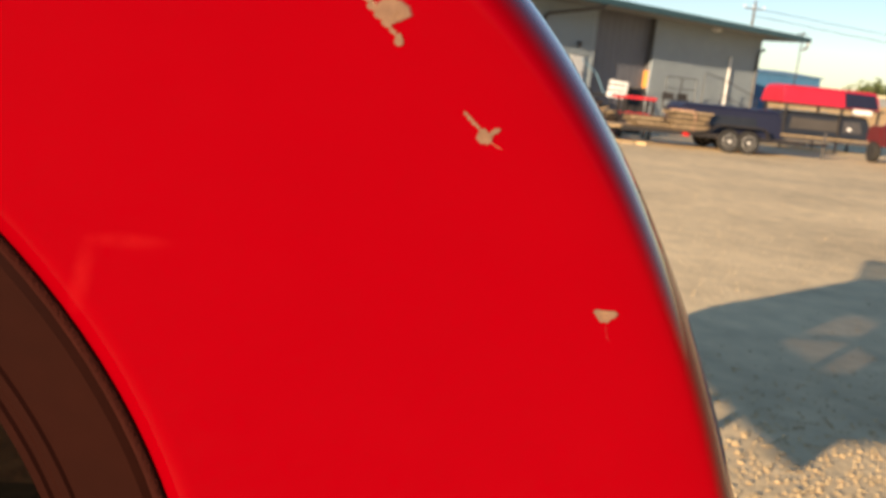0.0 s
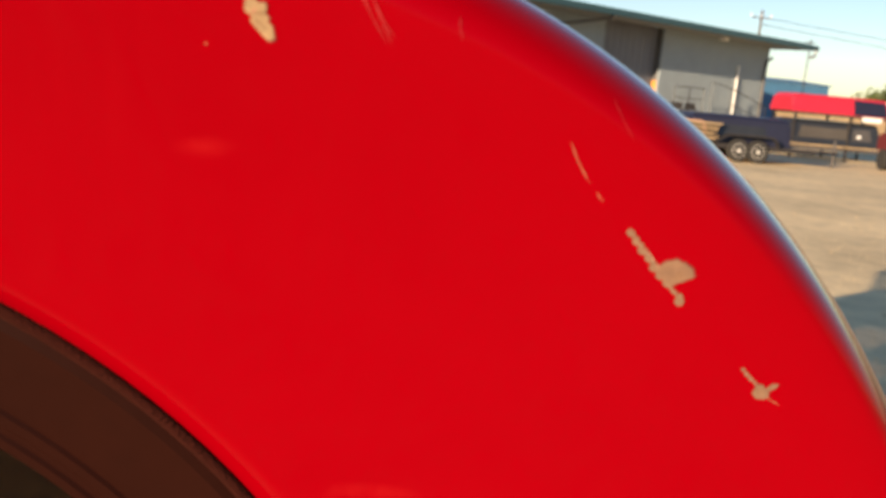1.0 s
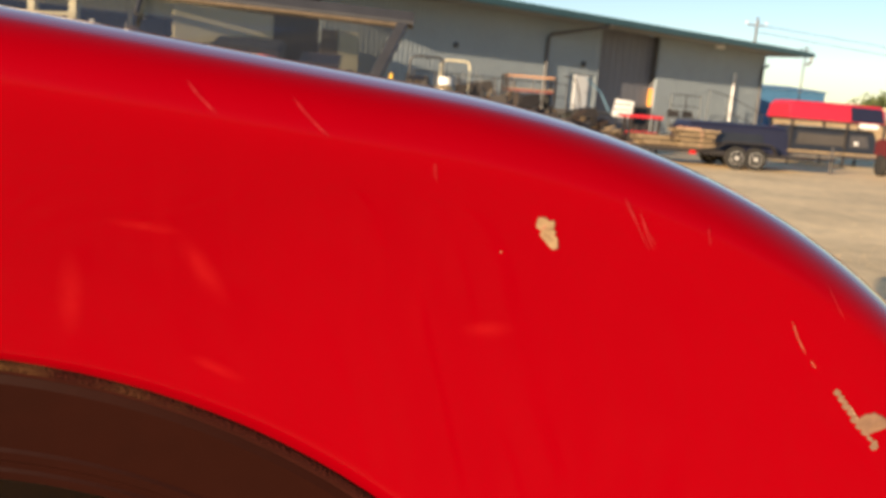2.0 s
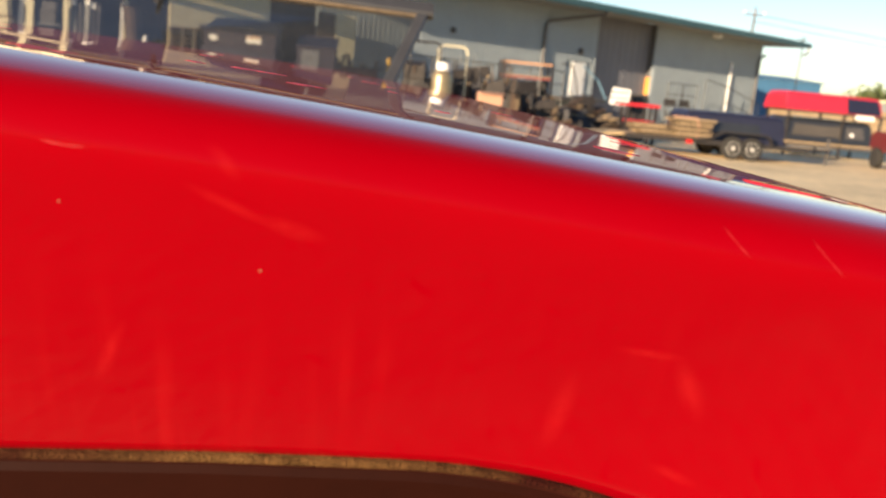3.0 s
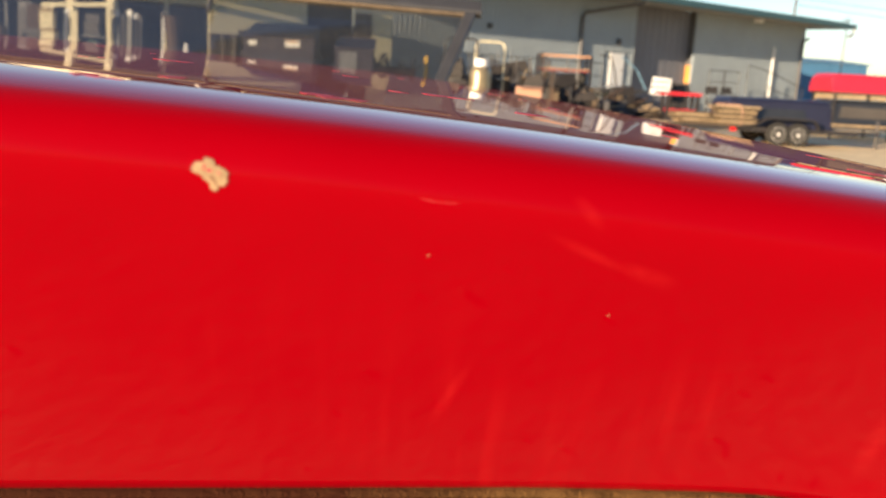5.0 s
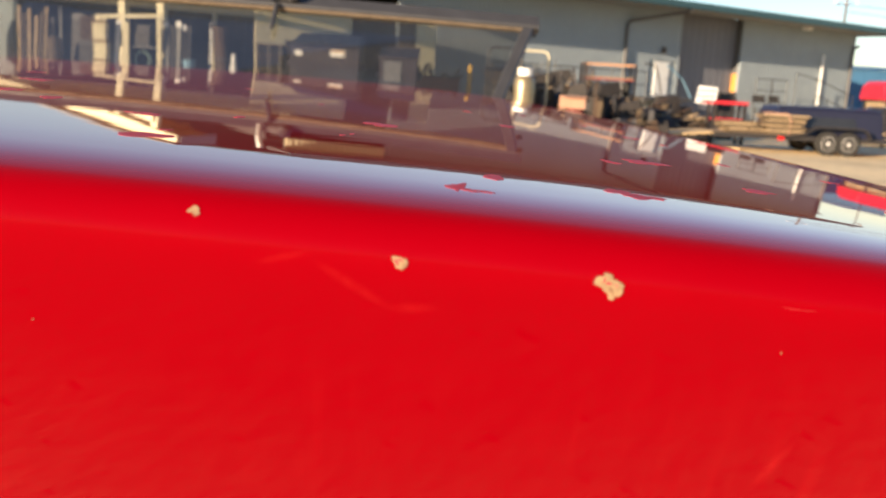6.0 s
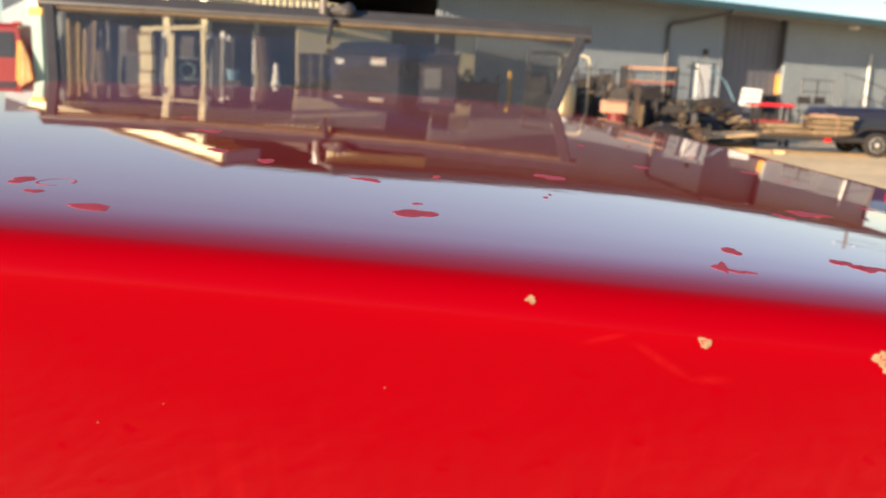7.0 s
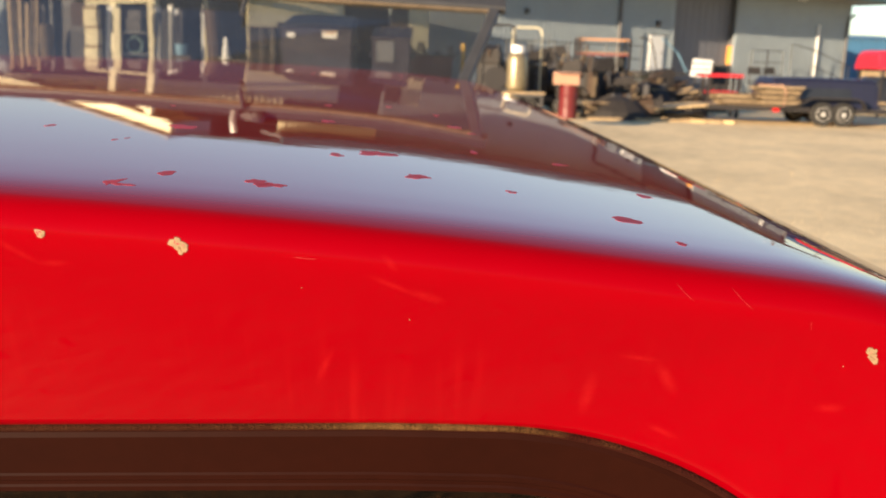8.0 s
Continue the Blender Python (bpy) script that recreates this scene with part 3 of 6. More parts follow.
def flake(x, z, size, lobes, cuts=(), mat=None, label="chip down to beige primer", core=()):
    """A flaked chip: a thin lifted rim of paint, the primer inside it and darker flakes left on the primer."""
    place = skin_place(x, z)
    shape = [(u * size, v * size) for u, v in lobed(lobes, cuts)]
    edge = [(u * 1.10 + 0.00002, v * 1.08) for u, v in shape]
    patch("chip_rim", edge, (0.0, 0.0), RIM, "dark red broken edge of the paint", place, 0.00006)
    patch("paint_chip", shape, (0.0, 0.0), mat or PRIMER, label, place, 0.00013)
    for cu, cv, ca, cb, turn, seed, m in core:
        left = [(cu * size + u, cv * size + v) for u, v in blob(ca * size, cb * size, radians(turn), seed, 18, 0.5)]
        patch("paint_flake", [(u - cu * size, v - cv * size) for u, v in left], (cu * size, cv * size), m, "flake of paint left in the chip", place, 0.00018)


def saw_chip(x0, z0, x1, z1, width, teeth, seed):
    """A long chip with a clean side and a scalloped side."""
    rnd = random.Random(seed)
    d = Vector((x1 - x0, z1 - z0))
    nrm = Vector((d.y, -d.x)).normalized()
    n = 10 * teeth
    deep = [rnd.uniform(0.75, 1.15) for _ in range(teeth + 1)]
    clean = [Vector((x0, z0)) + d * (k / n) + nrm * 0.00008 * math.sin(0.9 * k) for k in range(n + 1)]
    saw = []
    for k in range(n + 1):
        swell = 0.55 + 0.45 * math.sin(math.pi * min(1.0, 0.18 + 0.82 * k / n))
        bite = abs(math.sin(math.pi * (k + 2) / 10)) ** 0.7
        saw.append(Vector((x0, z0)) + d * (k / n) + nrm * width * swell * deep[(k + 2) // 10] * (0.52 + 0.48 * bite) + d.normalized() * 0.00018 * (1 - bite))
    for name, mat, label, lift, wide in (("chip_rim", RIM, "dark red broken edge of the paint", 0.00005, 1.07), ("paint_chip", OLDPRIMER, "long scalloped chip down to brown primer", 0.00009, 1.0)):
        bm = bmesh.new()
        cols = []
        for f in (1 - wide, 0.25, 0.5, 0.75, wide):
            cols.append([bm.verts.new(on_skin(*clean[k].lerp(saw[k], f), lift)) for k in range(n + 1)])
        for c0, c1 in zip(cols, cols[1:]):
            for k in range(n):
                bm.faces.new((c0[k], c0[k + 1], c1[k + 1], c1[k]))
        under(part(name, bm, mat, label=label), cap)


def scratch(x0, z0, x1, z1, width=0.00025, mat=None, label="fine pale scratch in the clearcoat"):
    bm = bmesh.new()
    d = Vector((x1 - x0, z1 - z0))
    nrm = Vector((d.y, -d.x)).normalized()
    n = 14
    rows = []
    for k in range(n + 1):
        f = k / n
        p = Vector((x0, z0)) + d * f + nrm * 0.00015 * math.sin(3 * f)
        w = width * math.sin(math.pi * min(0.97, max(0.03, f))) * (0.7 + 0.3 * math.sin(9 * f))
        rows.append([bm.verts.new(on_skin(p.x + nrm.x * o * w, p.y + nrm.y * o * w, 0.00008)) for o in (-1, 1)])
    for r0, r1 in zip(rows, rows[1:]):
        bm.faces.new((r0[0], r0[1], r1[1], r1[0]))
    return under(part("scratch", bm, mat or SCRATCH, label=label), cap)


# chips, scratches and dull spots in the paint
flake(-0.04575, 1.76000, 0.00062, ((0.15, 0.35, 0.75), (0.45, -0.35, 0.62), (-0.65, 0.0, 0.42), (-1.0, -0.1, 0.2)), core=((0.25, -0.55, 0.16, 0.30, 60, 31, PRIMER_DARK),))
flake(-0.02155, 1.75532, 0.00085, ((0.15, -0.1, 0.82), (0.6, 0.1, 0.5), (-0.75, 0.55, 0.36), (-0.35, 0.35, 0.55)), core=((-0.42, 0.10, 0.16, 0.50, 35, 32, RED_DULL), (0.05, 0.42, 0.40, 0.12, -12, 33, RED_DULL), (0.55, -0.28, 0.10, 0.22, -30, 34, PRIMER_DARK)))
flake(0.00345, 1.75366, 0.00105, ((-1.30, 0.62, 0.62), (-0.75, 0.42, 0.55), (-0.40, 1.02, 0.56), (0.35, -0.18, 1.0), (0.1, -1.1, 0.42), (-0.55, 0.0, 0.55)), core=((-0.35, 0.42, 0.30, 0.12, 10, 35, RED_DULL), (-0.85, 0.75, 0.07, 0.35, -15, 36, RED_DULL), (-0.05, -0.30, 0.36, 0.20, -35, 37, PRIMER_DARK), (0.2, -0.75, 0.12, 0.25, 20, 38, PRIMER_DARK), (0.55, 0.2, 0.14, 0.30, 50, 39, PINK)))
flake(0.13420, 1.73508, 0.00125, ((-0.25, 0.85, 0.62), (0.35, 0.78, 0.45), (0.42, 0.10, 0.50), (0.80, -0.62, 0.48), (0.95, -1.0, 0.42), (0.2, -0.3, 0.6), (0.75, -1.35, 0.3)), ((222, 0.42),), label="chip with one straight and one scalloped side", core=((0.25, 0.42, 0.45, 0.07, 8, 40, PRIMER_DARK), (0.35, -0.28, 0.50, 0.08, -25, 41, PRIMER_DARK), (-0.15, 0.55, 0.10, 0.25, -40, 42, PINK)))
saw_chip(0.17228, 1.71822, 0.17845, 1.71140, 0.00085, 8, 10)
flake(0.17750, 1.71322, 0.00168, ((0.15, 0.25, 0.92), (0.75, 0.10, 0.62), (-0.3, 0.55, 0.6)), ((-62, 0.42), (225, 0.35)), OLDPRIMER, "fan-shaped chip down to brown primer", ((0.25, 0.2, 0.42, 0.06, 48, 43, PRIMER_DARK), (0.55, 0.05, 0.35, 0.05, 30, 44, PRIMER_DARK)))
flake(0.17865, 1.71085, 0.00062, ((-0.1, -0.1, 0.8), (-0.15, 0.75, 0.5)), mat=OLDPRIMER)
saw_chip(0.18662, 1.70405, 0.18925, 1.70165, 0.00042, 5, 12)
flake(0.18925, 1.70136, 0.00088, ((-0.25, -0.1, 0.85), (0.15, -0.25, 0.7), (-0.4, 0.5, 0.5)), mat=OLDPRIMER, core=((-0.2, 0.1, 0.3, 0.1, 20, 45, PRIMER_DARK),))
flake(0.19015, 1.70192, 0.00058, ((0.3, 0.3, 0.55), (0.85, 0.55, 0.30), (-0.3, -0.2, 0.5)), mat=OLDPRIMER)
flake(0.20600, 1.68152, 0.00115, ((0.0, 0.0, 0.85), (0.75, 0.25, 0.55), (-0.75, 0.3, 0.45)), ((90, 0.48),), OLDPRIMER, "chip with a flat top down to primer", ((-0.1, 0.18, 0.55, 0.10, 4, 46, PRIMER_DARK), (0.2, -0.35, 0.35, 0.12, -8, 47, PRIMER_DARK)))
scratch(0.18960, 1.70110, 0.19140, 1.70010, 6e-05, PRIMER)
scratch(0.20629, 1.68045, 0.20708, 1.67808, 6e-05)
scratch(0.16485, 1.72645, 0.16737, 1.72249, 6e-05, PRIMER)
scratch(0.16829, 1.72166, 0.16907, 1.72071, 6e-05, PRIMER)
scratch(0.14314, 1.73919, 0.14642, 1.73392, 8e-05)
scratch(0.14272, 1.73972, 0.14459, 1.73677, 8e-05)
scratch(0.15295, 1.73713, 0.15340, 1.73487, 8e-05)
scratch(0.10573, 1.74797, 0.10996, 1.74405, 8e-05)
scratch(0.12129, 1.74223, 0.12169, 1.74015, 8e-05)
scratch(0.14458, 1.73837, 0.14689, 1.73394, 8e-05)
scratch(0.09504, 1.74879, 0.09833, 1.74568, 8e-05)
scratch(0.02382, 1.75229, 0.02815, 1.75197, 8e-05)
scratch(0.16863, 1.73096, 0.17117, 1.72696, 6e-05)
scratch(0.14467, 1.73799, 0.14709, 1.73451, 8e-05)
scratch(0.17440, 1.71598, 0.17690, 1.71335, 0.00008, PALEGOUGE, "bright gouge through the long chip")
rnd = random.Random(77)
for k in range(7):
    chip(rnd.uniform(-0.15, 0.20), rnd.uniform(1.724, 1.750), 0.00009, 0.00008, 0, 100 + k)


def dull_spot(x, y, a, b, seed, rough=0.55, turn=0.0):
    return patch("dull_spot", blob(a, b, turn, seed, 22, rough), (x, y), RED_DULL, "dull red spot in the gloss", on_roof, 0.00003)


for k, (x, y, a, b, rough) in enumerate((
        (-0.0648, 0.0412, 0.0040, 0.0044, 0.25), (-0.0653, 0.0536, 0.0010, 0.0014, 0.3), (-0.0088, 0.0335, 0.0018, 0.0030, 0.3), (-0.0148, 0.0178, 0.0011, 0.0034, 0.7),
        (-0.0128, 0.0160, 0.0026, 0.0011, 0.5), (0.0110, 0.0328, 0.0022, 0.0036, 0.5), (0.0142, 0.0305, 0.0028, 0.0026, 0.6), (-0.1157, 0.0189, 0.0034, 0.0028, 0.25),
        (-0.1300, 0.0289, 0.0015, 0.0018, 0.3), (-0.1378, 0.0401, 0.0019, 0.0042, 0.4), (-0.0792, 0.0853, 0.0028, 0.0036, 0.6), (-0.1080, 0.1060, 0.0024, 0.0046, 0.4),
        (-0.0323, 0.1304, 0.0040, 0.0064, 0.4), (0.0320, 0.1070, 0.0044, 0.0062, 0.6), (0.0214, 0.0941, 0.0018, 0.0036, 0.5), (-0.0375, 0.0827, 0.0006, 0.0018, 0.3),
        (-0.0360, 0.0885, 0.0005, 0.0016, 0.3), (0.0451, 0.0678, 0.0030, 0.0038, 0.4), (0.0690, 0.0614, 0.0012, 0.0022, 0.4), (0.0941, 0.0411, 0.0038, 0.0034, 0.25),
        (0.1010, 0.0205, 0.0012, 0.0016, 0.3), (0.0064, 0.2002, 0.0022, 0.0064, 0.4), (-0.0636, 0.1038, 0.0012, 0.0028, 0.4), (0.0632, 0.1443, 0.0011, 0.0054, 0.4),
        (0.0926, 0.1414, 0.0026, 0.0032, 0.4), (0.1092, 0.0877, 0.0024, 0.0028, 0.4), (-0.1250, 0.1220, 0.0032, 0.0044, 0.5), (-0.1470, 0.1860, 0.0038, 0.0064, 0.6))):
    dull_spot(x, y, a, b, 200 + k, rough)
# the outline left by a dried drop
ring = [(-0.1318 + 0.0030 * math.cos(0.35 * i), 0.0405 + 0.0046 * math.sin(0.35 * i)) for i in range(16)]
for p, q in zip(ring, ring[1:]):
    patch("dried_drop", [(q[0] - p[0], q[1] - p[1]), (q[0] - p[0] + 0.0003, q[1] - p[1] + 0.0003), (0.0003, 0.0003), (0.0, 0.0)], p, RED_DULL, "", on_roof, 0.00003)
for k in range(26):
    dull_spot(rnd.uniform(-0.55, 0.10), rnd.uniform(0.18, 1.3), rnd.uniform(0.0007, 0.0030), rnd.uniform(0.002, 0.006), 300 + k, 0.6)


# the raised rear door of the cap
hatch = thing("rear_hatch", "open rear door of the cap, black frame and tinted glass", "hatch", (CX, LENGTH + 0.004, 1.738))


def hatch_point(u, v):
    """u from -1 to 1 over the width, v from 0 at the hinge to 1 at the raised edge; in the hatch's own place."""
    half = 0.585 + 0.115 * v if u > 0 else 0.618 + 0.125 * v
    return Vector((u * half - 0.012 * v, 0.265 * v, 0.215 * v - 0.020 * u * v - 0.022 * u * u * (1 - v)))


HATCHBLACK = material("hatch_frame_paint", (0.044, 0.044, 0.047), 0.45, 0.0, 0.2, 20.0)


def hatch_bar(u0, v0, u1, v1, w, depth):
    bm = bmesh.new()
    rings = []
    n = 12
    for k in range(n + 1):
        f = k / n
        c = hatch_point(u0 + (u1 - u0) * f, v0 + (v1 - v0) * f)
        t = (hatch_point(u1, v1) - hatch_point(u0, v0)).normalized()
        nrm = Vector((0, -0.63, 0.776))
        side = t.cross(nrm).normalized()
        rings.append([c + side * w * a + nrm * depth * b for a, b in ((-1, -0.6), (-0.8, -1), (0.8, -1), (1, -0.6), (1, 0.6), (0.8, 1), (-0.8, 1), (-1, 0.6))])
    b2 = loft(rings)
    bm.free()
    return b2


part("top_rail", hatch_bar(-1.0, 0.93, 1.0, 0.93, 0.024, 0.012), HATCHBLACK, hatch)
part("rail_lip", hatch_bar(-0.985, 0.845, 0.975, 0.845, 0.003, 0.006), material("worn_rail_edge", (0.20, 0.15, 0.10), 0.5, 0.2, 0.3, 40.0), hatch, "worn pale lip under the rail")
part("side_rail", hatch_bar(-0.97, 0.0, -0.97, 0.85, 0.014, 0.010), HATCHBLACK, hatch)
part("side_rail", hatch_bar(0.97, 0.0, 0.97, 0.85, 0.014, 0.010), HATCHBLACK, hatch)
part("hinge_rail", hatch_bar(-0.985, 0.02, 0.985, 0.02, 0.010, 0.006), HATCHBLACK, hatch)
g = slab([hatch_point(-0.96, 0.03), hatch_point(-0.5, 0.03), hatch_point(0, 0.03), hatch_point(0.5, 0.03), hatch_point(0.96, 0.03), hatch_point(0.96, 0.84), hatch_point(-0.96, 0.84)], (0, -0.0025, 0.003))
part("glass", g, TINT, hatch, "grey tinted glass pane")
h = hatch_point(0.045, 0.93)
part("latch", box(h.x - 0.014, h.y - 0.030, h.z + 0.008, h.x + 0.030, h.y + 0.0, h.z + 0.030, 0.006), GREY, hatch, "T-handle latch housing")
part("latch_handle", tube([(h.x - 0.022, h.y - 0.03, h.z + 0.008), (h.x - 0.020, h.y - 0.04, h.z + 0.040), (h.x - 0.012, h.y - 0.045, h.z + 0.070)], 0.009), SILVER, hatch, "bright T-handle")
part("latch_knob", lathe([(0.006, -0.01), (0.017, -0.006), (0.020, 0.008), (0.012, 0.02), (0.004, 0.024)], 14, "z", (h.x + 0.040, h.y - 0.02, h.z + 0.012)), HATCHBLACK, hatch)
part("latch_rod", tube([hatch_point(0.045, 0.90) + Vector((0, -0.02, 0)), hatch_point(0.045, 0.62) + Vector((0, -0.02, 0))], 0.006), HATCHBLACK, hatch)

# what the cap stands on, unseen; its beams shape the shadow on the ground
stand = thing("added_stand", "unseen steel stand added under the truck cap", "stand", (CX, 0.95, 0))
for sx in (-0.80, 0.80):
    part("beam", box(sx - 0.03, -0.90, 0.96, sx + 0.03, 1.36, 1.195, 0.006), GREY, stand)
# added to carry the cap's shadow out to its near edge
part("front_shadow_beam", box(-0.83, -0.95, 1.07, 0.83, -0.905, 1.195, 0.006), GREY, stand)
for sy in (0.05, 0.95):
    part("cross_beam", box(-0.77, sy - 0.02, 1.08, 0.77, sy + 0.02, 1.12, 0.006), GREY, stand)
for sx, ends in ((-0.80, (0.05, 0.95)), (0.80, (-0.40, 1.33))):
    for sy in ends:
        part("leg", box(sx - 0.025, sy - 0.025, 0, sx + 0.025, sy + 0.025, 0.96, 0.004), GREY, stand)


# ---------------------------------------------------------------- the warehouse
warehouse = thing("warehouse", "long grey steel-sided warehouse with a dark teal overhanging eave", "building", (28.4, 62.5, 0), math.degrees(math.atan2(0.549, 0.836)))


def siding(s0, s1, z0, z1, mat=SIDING, y=0.0, pitch=0.30):
    """Ribbed steel sheet on the wall from s0 to s1."""
    bm = bmesh.new()
    xs, d = [], []
    s = s0
    while s < s1 - 1e-6:
        for off, dep in ((0.0, 0.0), (0.56, 0.0), (0.64, -0.024), (0.86, -0.024), (0.94, 0.0)):
            if s + off * pitch < s1:
                xs.append(s + off * pitch)
                d.append(dep)
        s += pitch
    xs.append(s1)
    d.append(0.0)
    lo = [bm.verts.new((x, y + dd, z0)) for x, dd in zip(xs, d)]
    hi = [bm.verts.new((x, y + dd, z1)) for x, dd in zip(xs, d)]
    lob = [bm.verts.new((x, y + 0.15, z0)) for x in (s0, s1)]
    hib = [bm.verts.new((x, y + 0.15, z1)) for x in (s0, s1)]
    for k in range(len(xs) - 1):
        bm.faces.new((lo[k], lo[k + 1], hi[k + 1], hi[k]))
    bm.faces.new((lob[1], lob[0], hib[0], hib[1]))
    bm.faces.new((lob[0], lo[0], hi[0], hib[0]))
    bm.faces.new((lo[-1], lob[1], hib[1], hi[-1]))
    return part("siding", bm, mat, warehouse)


siding(-53.0, -41.6, 3.85, 4.95, CREAM)
# inner faces coloured dark to stand for the shade in the open store
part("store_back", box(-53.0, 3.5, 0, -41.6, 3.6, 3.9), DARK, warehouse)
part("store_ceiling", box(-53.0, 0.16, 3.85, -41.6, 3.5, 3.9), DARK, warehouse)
for s in (-49.2, -45.4, -41.75):
    part("store_post", box(s, 0.0, 0, s + 0.15, 0.15, 3.84), CREAM, warehouse)
siding(-41.6, -36.4, 5.75, 6.3, CREAM)
siding(-36.4, -19.25, 0, 6.3)
siding(-19.25, -17.0, 3.36, 6.3)
siding(-17.0, -16.75, 0, 6.3)
siding(-11.05, 1.38, 0, 6.3)
part("dock_wall", box(-19.25, 0.0, 0, -17.0, 0.15, 1.28), SIDING, warehouse)
for s0, s1, dep in ((-16.75, -11.05, 0.55),):
    part("bay_door", box(s0, dep, 0, s1, dep + 0.1, 6.3), DOORGREY, warehouse, "dark grey sliding bay door")
    for k in range(9):
        part("door_seam", box(s0 + 0.3 + k * 0.62, dep - 0.02, 0.1, s0 + 0.34 + k * 0.62, dep, 6.25), DOORGREY, warehouse)
    part("jamb", box(s0 - 0.1, 0.16, 0, s0, dep, 6.3), SIDING, warehouse)
    # sunlit foot and shaded upper jamb painted as two colours
    part("jamb", box(s1, 0.16, 2.95, s1 + 0.1, dep, 6.3), TRIM, warehouse)
    part("jamb", box(s1, 0.16, 0, s1 + 0.1, dep, 2.95), ORANGE, warehouse, "lower door jamb, orange for its sunlit part")
part("end_wall", box(1.23, 0.15, 0, 1.38, 24, 6.3), SIDING, warehouse)
part("end_wall", box(-53.0, 0.15, 0, -52.85, 24, 4.9), SIDING, warehouse)
part("back_wall", box(-53.0, 24, 0, 1.38, 24.15, 6.3), SIDING, warehouse)
# the bay's inner faces, their dark colour standing for its shade
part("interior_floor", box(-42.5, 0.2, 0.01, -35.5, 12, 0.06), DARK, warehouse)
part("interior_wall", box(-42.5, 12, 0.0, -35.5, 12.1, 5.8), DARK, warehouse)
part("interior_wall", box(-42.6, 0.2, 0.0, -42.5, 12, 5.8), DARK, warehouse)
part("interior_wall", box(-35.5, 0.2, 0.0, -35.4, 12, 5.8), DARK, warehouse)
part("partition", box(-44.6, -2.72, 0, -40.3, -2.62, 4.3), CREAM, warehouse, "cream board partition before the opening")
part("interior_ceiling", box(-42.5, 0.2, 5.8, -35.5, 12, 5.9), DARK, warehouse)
# roof with its overhang, gutter and soffit
part("roof", slab([(-42.5, -2.40, 6.50), (3.7, -2.40, 6.50), (3.7, 12, 8.2), (-42.5, 12, 8.2)], (0, 0, 0.08)), TEAL, warehouse)
part("roof", slab([(-42.5, 12, 8.2), (3.7, 12, 8.2), (3.7, 25.4, 6.55), (-42.5, 25.4, 6.55)], (0, 0, 0.08)), TEAL, warehouse)
part("soffit", box(-42.5, -2.36, 6.24, 3.6, 0.0, 6.30), SOFFIT, warehouse)
part("soffit", box(1.38, 0.0, 6.24, 3.6, 25, 6.30), SOFFIT, warehouse)
part("gutter", box(-42.5, -2.50, 6.22, 3.75, -2.36, 6.55, 0.03), TEAL, warehouse, "dark teal gutter")
part("fascia", slab([(3.6, -2.35, 6.22), (3.6, 12, 7.9), (3.6, 25.3, 6.25), (3.6, 25.3, 6.55), (3.6, 12, 8.2), (3.6, -2.35, 6.50)], (0.1, 0, 0)), TEAL, warehouse)
for k in range(69):
    x = -42.2 + k * 0.66
    part("roof_rib", slab([(x, -2.42, 6.58), (x + 0.05, -2.42, 6.58), (x + 0.05, 12, 8.28), (x, 12, 8.28)], (0, 0, 0.05)), TEAL, warehouse)
part("downspout", tube([(-18.7, -2.42, 6.25), (-18.9, -2.1, 6.05), (-21.2, -0.16, 5.45), (-21.4, -0.12, 5.2), (-21.4, -0.12, 0.2)], 0.11, 6), TRIM, warehouse, "dark grey downspout")
part("downspout", tube([(1.2, -0.45, 5.45), (1.05, -0.14, 5.25), (1.0, -0.12, 4.9), (1.0, -0.12, 0.2)], 0.11, 6), TRIM, warehouse, "dark grey downspout")
part("gutter_outlet", tube([(3.45, -2.42, 6.25), (3.45, -2.42, 5.98), (3.3, -2.38, 5.78), (3.05, -2.30, 5.68)], 0.10, 8), SILVER, warehouse, "pale gutter elbow")
# doors and small fittings
part("door", box(-19.2, 0.05, 1.28, -17.05, 0.12, 3.33), SIDING, warehouse)
door = part("door_leaf", box(-18.75, -0.02, 1.30, -17.55, 0.05, 3.30, 0.01), WHITE, warehouse, "white steel door")
part("door_handle", tube([(-17.70, -0.06, 2.25), (-17.70, -0.06, 2.40)], 0.03), GREY, door)
part("wall_lamp", box(-18.35, -0.22, 3.80, -18.10, 0.0, 4.15, 0.04), GREY, warehouse, "grey wall lamp")
part("soffit_lamp", box(-6.1, -1.2, 6.02, -5.6, -0.7, 6.24, 0.05), WHITE, warehouse, "white soffit light")
part("wall_lamp", box(-28.3, -0.18, 4.05, -28.05, 0.0, 4.32, 0.03), GREY, warehouse)
part("cream_door", box(-37.05, -2.72, 0.0, -36.0, -2.64, 4.0, 0.01), CREAM, warehouse, "tall cream door leaf standing open")
part("door_handle", tube([(-36.15, -2.76, 1.9), (-36.15, -2.76, 2.1)], 0.03), GREY, warehouse)
part("side_panel", box(-37.95, -2.70, 0.0, -37.07, -2.64, 4.0, 0.01), OLDWOOD, warehouse, "brown board panel beside the door")
part("conduit", tube([(-2.4, -0.1, 1.2), (-2.4, -0.1, 4.6)], 0.07, 6), WHITE, warehouse, "white conduit")
